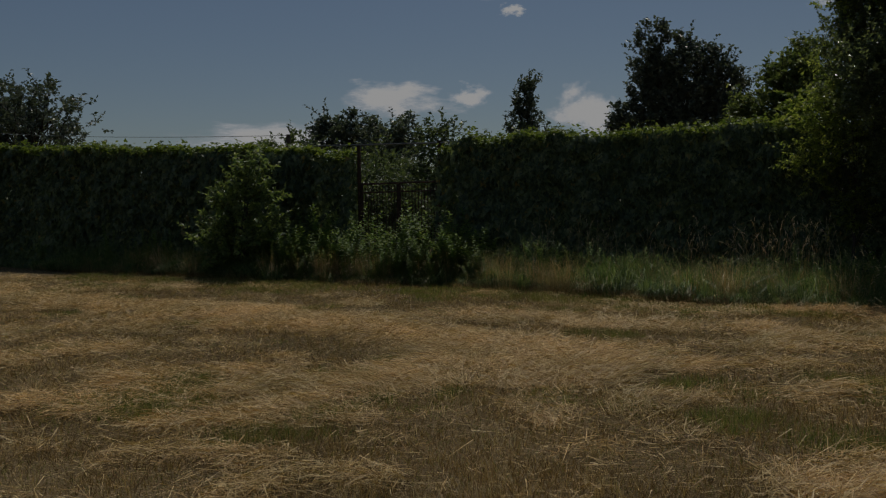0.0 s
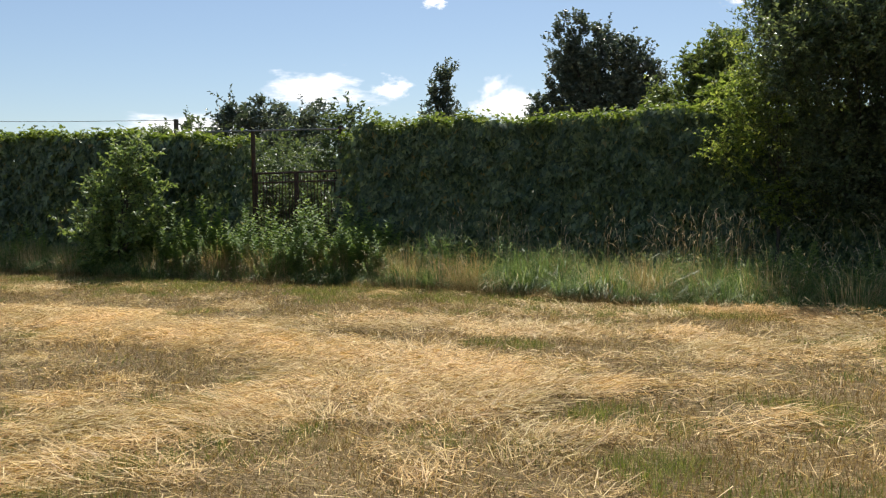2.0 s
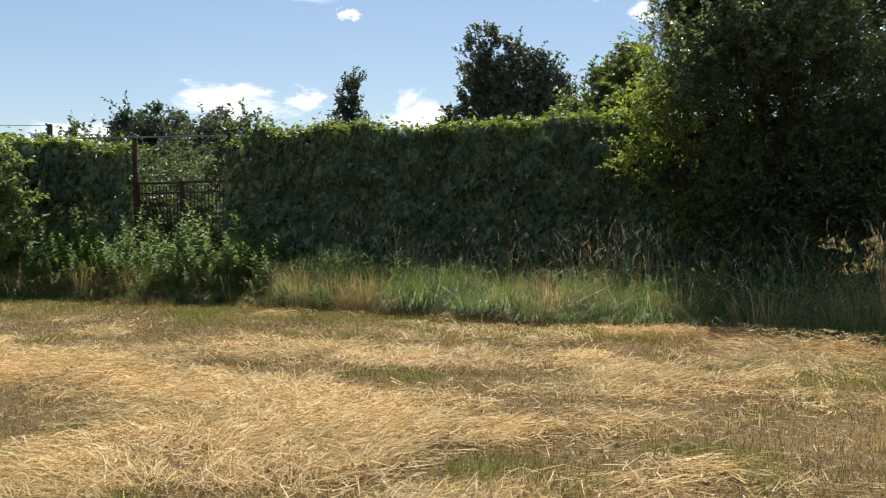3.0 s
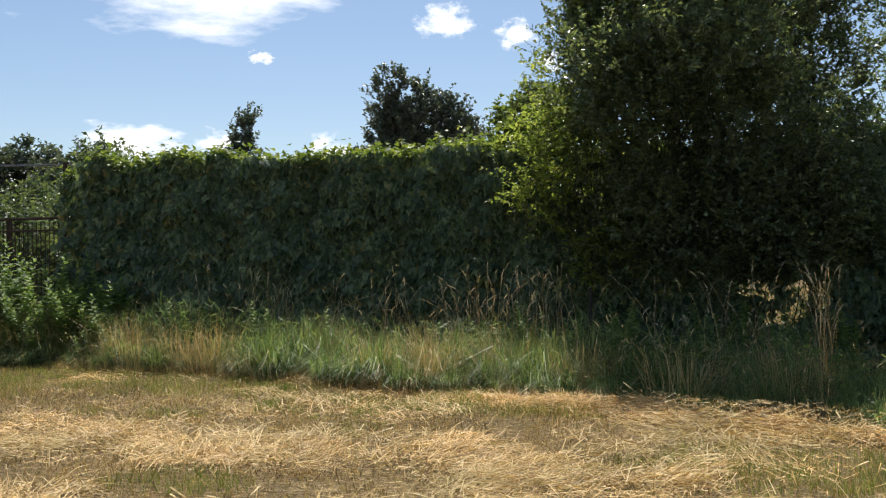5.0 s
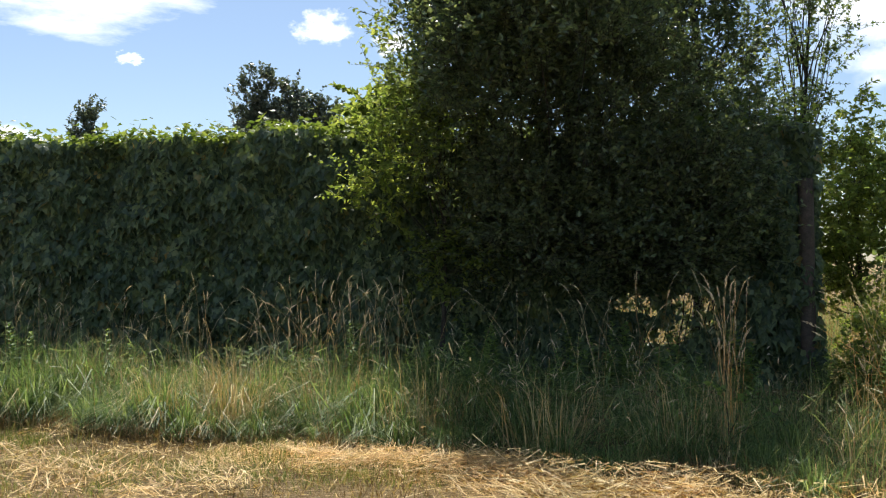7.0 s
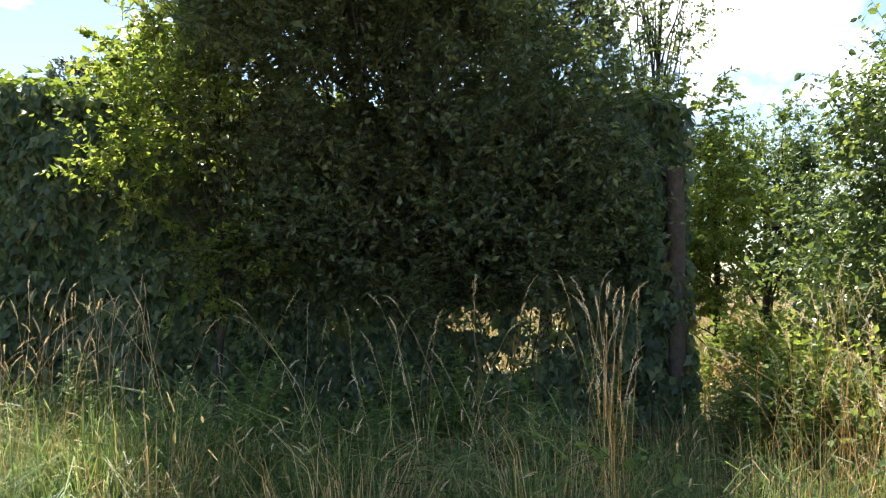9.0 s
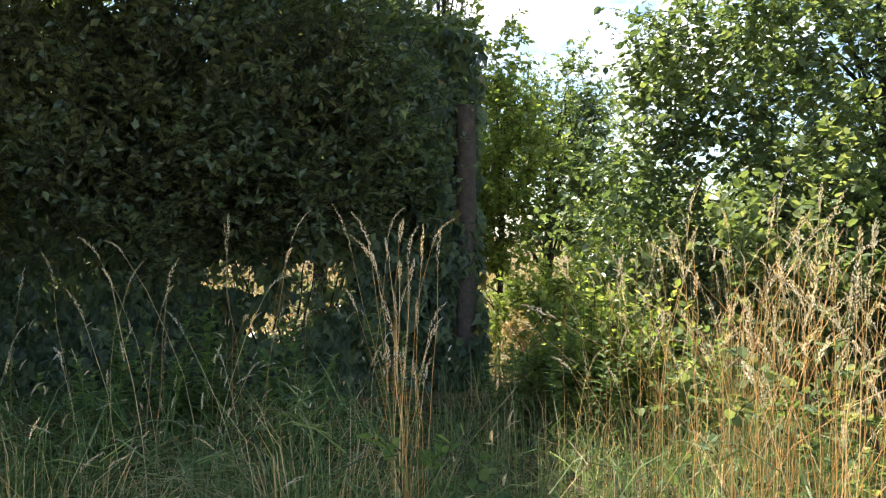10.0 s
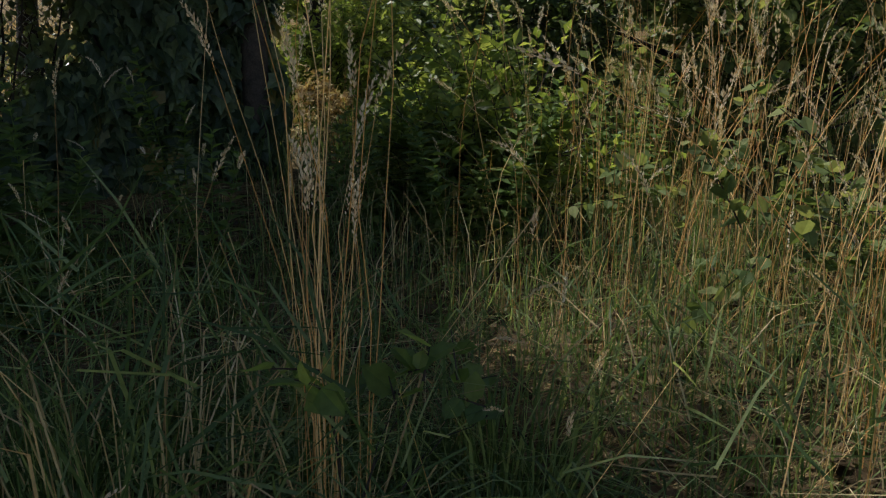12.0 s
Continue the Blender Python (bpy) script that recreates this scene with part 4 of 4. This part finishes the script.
def wire_posts():
    for x in (-15.2, -6.6, -3.2, -0.2):
        h = 3.62 if x < -10 else 2.85
        p = thing("fence_post", "dark weathered fence post carrying the vine", "post", (x, HEDGE_Y + 0.3, 0), "fence posts")
        put("shaft", bars([((0, 0, -0.1), (0, 0, h), 0.055)], 8), POST, p)
    p = thing("corner_post", "stout brown wooden post at the fence end", "post", (2.5, HEDGE_Y - 0.2, 0))
    put("shaft", bars([((0, 0, -0.1), (0.02, 0.06, 2.4), 0.085)], 10), POST, p, smooth=True)
    t = np.linspace(0, 1, 12)
    line = np.stack([-30 + t * 14.8, np.full(12, HEDGE_Y + 0.3), 4.6 - 1.0 * t - 0.12 * np.sin(np.pi * t)], -1)[None]
    w = thing("fence_wire", "thin wire strung above the vine hedge", "wire", (-20, HEDGE_Y + 0.3, 0))
    put("strand", tubes(line - np.array([-20, HEDGE_Y + 0.3, 0]), np.full((1, 12), 0.007), 4), WIRE, w)
    # chain link in the thin place of the vine
    y, cell = HEDGE_Y + 0.22, 0.06
    c = []
    for k in range(-30, 60):
        for s in (1, -1):
            x0 = 0.0 + k * cell
            a, b = 0.3, 1.6
            p, q = x0, x0 + s * (b - a)
            lo, hi = max(min(p, q), 0.0), min(max(p, q), 2.6)
            if hi - lo < 0.05:
                continue
            za, zb = (a + (lo - p) * s, a + (hi - p) * s) if s > 0 else (a + (p - lo), a + (p - hi))
            c.append(((lo, y, za), (hi, y, zb), 0.0028))
    n = thing("chain_link", "rusty chain-link fence mesh showing through the vine", "fence", (1.3, y, 0))
    put("wire_mesh", bars([((a[0] - 1.3, 0, a[2]), (b[0] - 1.3, 0, b[2]), r) for a, b, r in c], 3), WIRE, n, kind="stuff")


wire_posts()


# ---- weeds at the gate ----
def weed_mesh(h, n, spread):
    """A tall weed: three upright stems with narrow leaves all the way up."""
    st, lf = [], []
    for k in range(3):
        hh = h * (1.0, 0.85, 0.7)[k]
        b = k * 2.1 + spread
        t = np.linspace(0, 1, 5)
        path = np.stack([np.cos(b) * (0.04 + 0.16 * t ** 1.5), np.sin(b) * (0.04 + 0.16 * t ** 1.5), t * hh], -1)[None]
        s = np.linspace(0.1, 1.0, n)
        a = np.arange(n) * 2.4 + k
        p = np.stack([np.interp(s, t, path[0, :, 0]), np.interp(s, t, path[0, :, 1]), s * hh], -1)
        along = np.stack([np.cos(a), np.sin(a), 0.6 - 0.9 * (1 - s)], -1)
        size = 0.07 + 0.11 * np.sin(np.pi * np.clip(s * 0.8 + 0.12, 0, 1))
        st.append(tubes(path, np.linspace(0.006, 0.002, 5)[None], 4))
        lf.append(leaves(p, along, np.stack([-np.cos(a) * 0.4, -np.sin(a) * 0.4, np.ones(n)], -1), size, LEAF_LONG, 0.85))
    return joined(st), joined(lf)


def weeds():
    protos = []
    for h, n, sp in ((1.35, 44, 1.0), (1.1, 38, 2.8), (0.95, 34, 4.5), (1.5, 48, 0.4)):
        st, lf = weed_mesh(h, n, sp)
        protos.append((mesh_np("stem", st[0], st[1], WEED), mesh_np("leaves", lf[0], lf[1], WEED)))
    spots = []
    for cx, cy, sx, sy, n in ((-12.0, 16.5, 1.9, 0.62, 136), (-9.4, 16.3, 0.6, 0.5, 40), (-14.4, 16.3, 0.9, 0.45, 20), (-15.6, 16.0, 0.9, 0.25, 22), (2.65, 16.05, 0.3, 0.25, 14), (-19, 17.2, 2.6, 0.4, 20), (-2.2, 16.3, 0.8, 0.4, 6), (-0.9, 15.9, 0.9, 0.4, 14), (0.5, 15.9, 0.6, 0.4, 12), (2.5, 15.7, 0.3, 0.4, 6), (-5.6, 16.2, 1.6, 0.3, 8)):
        spots += [(rng.normal(cx, sx), rng.normal(cy, sy)) for _ in range(n)]
    for k, (x, y) in enumerate(spots):
        if y > HEDGE_Y - 0.45:
            y = HEDGE_Y - 0.45 - rng.random() * 0.5
        y = max(y, float(mown_edge(x)) + 0.15 + rng.random() * 0.6)
        q = min(1.12, 0.42 + 0.70 * (y - float(mown_edge(x)) - 0.1)) * rng.uniform(0.85, 1.1)
        st, lf = protos[k % 4]
        z = float(ground_z(np.array(x), np.array(y)))
        w = thing("weed_plant", "tall green weed with narrow leaves before the hedge", "weed", (x, y, z - 0.02), "weeds along the hedge")
        w.rotation_euler = (rng.normal(0, 0.08), rng.normal(0, 0.08), rng.uniform(0, 6.28))
        w.scale = (q, q, q) if x < -8 else (0.6, 0.6, 0.54) if x > 2.1 else (0.7, 0.7, 0.62)
        a = new("stem", st)
        a.parent = w
        b = new("leaves", lf)
        b.parent = w


weeds()


# ---- clouds ----
def cloud_mat(k):
    m, t, out = nodes_of("white_cloud")
    c = t.nodes.new("ShaderNodeTexCoord")
    n = t.nodes.new("ShaderNodeTexNoise")
    n.noise_dimensions = "4D"
    n.inputs["W"].default_value, n.inputs["Scale"].default_value, n.inputs["Detail"].default_value, n.inputs["Roughness"].default_value = k * 3.7, 2.2, 9, 0.6
    t.links.new(c.outputs["Object"], n.inputs["Vector"])
    ln = t.nodes.new("ShaderNodeVectorMath")
    ln.operation = "LENGTH"
    t.links.new(c.outputs["Object"], ln.inputs[0])
    fall = t.nodes.new("ShaderNodeMath")
    fall.operation = "MULTIPLY_ADD"
    fall.inputs[1].default_value, fall.inputs[2].default_value = -1.1, 0.65
    t.links.new(ln.outputs["Value"], fall.inputs[0])
    puff = t.nodes.new("ShaderNodeMath")
    puff.operation = "MULTIPLY_ADD"
    puff.inputs[1].default_value, puff.inputs[2].default_value = 2.0, -1.0
    t.links.new(n.outputs[0], puff.inputs[0])
    add = t.nodes.new("ShaderNodeMath")
    t.links.new(puff.outputs[0], add.inputs[0])
    t.links.new(fall.outputs[0], add.inputs[1])
    mask = ramp(t, add.outputs[0], [(0.03, (0, 0, 0)), (0.38, (1, 1, 1))])
    shade = ramp(t, add.outputs[0], [(0.1, (0.80, 0.86, 0.95)), (0.5, (1.0, 1.0, 1.0))])
    e = t.nodes.new("ShaderNodeEmission")
    e.inputs["Strength"].default_value = 1.0
    t.links.new(shade, e.inputs["Color"])
    tr = t.nodes.new("ShaderNodeBsdfTransparent")
    mx = t.nodes.new("ShaderNodeMixShader")
    t.links.new(mask, mx.inputs[0])
    t.links.new(tr.outputs[0], mx.inputs[1])
    t.links.new(e.outputs[0], mx.inputs[2])
    t.links.new(mx.outputs[0], out.inputs[0])
    return m


def cloud(k, bearing, elev, wide, high):
    """A sheet of cloud far off; width and height in degrees."""
    d = 1800.0
    a, e = radians(bearing), radians(elev)
    p = Vector((-math.sin(a) * math.cos(e), math.cos(a) * math.cos(e), math.sin(e))) * d
    v = np.array([(-1, -1, 0), (1, -1, 0), (1, 1, 0), (-1, 1, 0)], float)
    ob = put("backdrop_cloud", (v, np.array([(0, 1, 2, 3)])), cloud_mat(k), None, "white glowing cloud in the blue sky, added as fill where out of view", kind="structure", category="cloud")
    ob.matrix_world = look(p, (0, 0, 0)) @ Matrix.Diagonal((d * radians(wide) / 2, d * radians(high) / 2, 1, 1))


for k, row in enumerate(((33.0, 7.2, 12.5, 4.6), (28.2, 7.4, 4.6, 2.6), (20.8, 6.4, 8.5, 6.0), (40.5, 4.9, 18.0, 4.0), (25.3, 12.6, 2.6, 1.3), (9.2, 14.0, 5.0, 3.4), (31.0, 18.0, 44.0, 12.0), (-22.0, 15.0, 30.0, 18.0), (-33.0, 10.0, 24.0, 18.0), (13.6, 14.9, 6.0, 4.0), (7.0, 12.4, 4.0, 2.6),
                         # Unseen clouds added round the rest of the sky for fill light.
                         (80.0, 24.0, 40.0, 16.0), (140.0, 30.0, 44.0, 20.0), (-120.0, 28.0, 44.0, 20.0), (-75.0, 22.0, 34.0, 16.0), (-165.0, 16.0, 50.0, 15.0), (110.0, 12.0, 46.0, 12.0), (170.0, 52.0, 50.0, 32.0), (-60.0, 48.0, 36.0, 24.0))):
    cloud(k, *row)
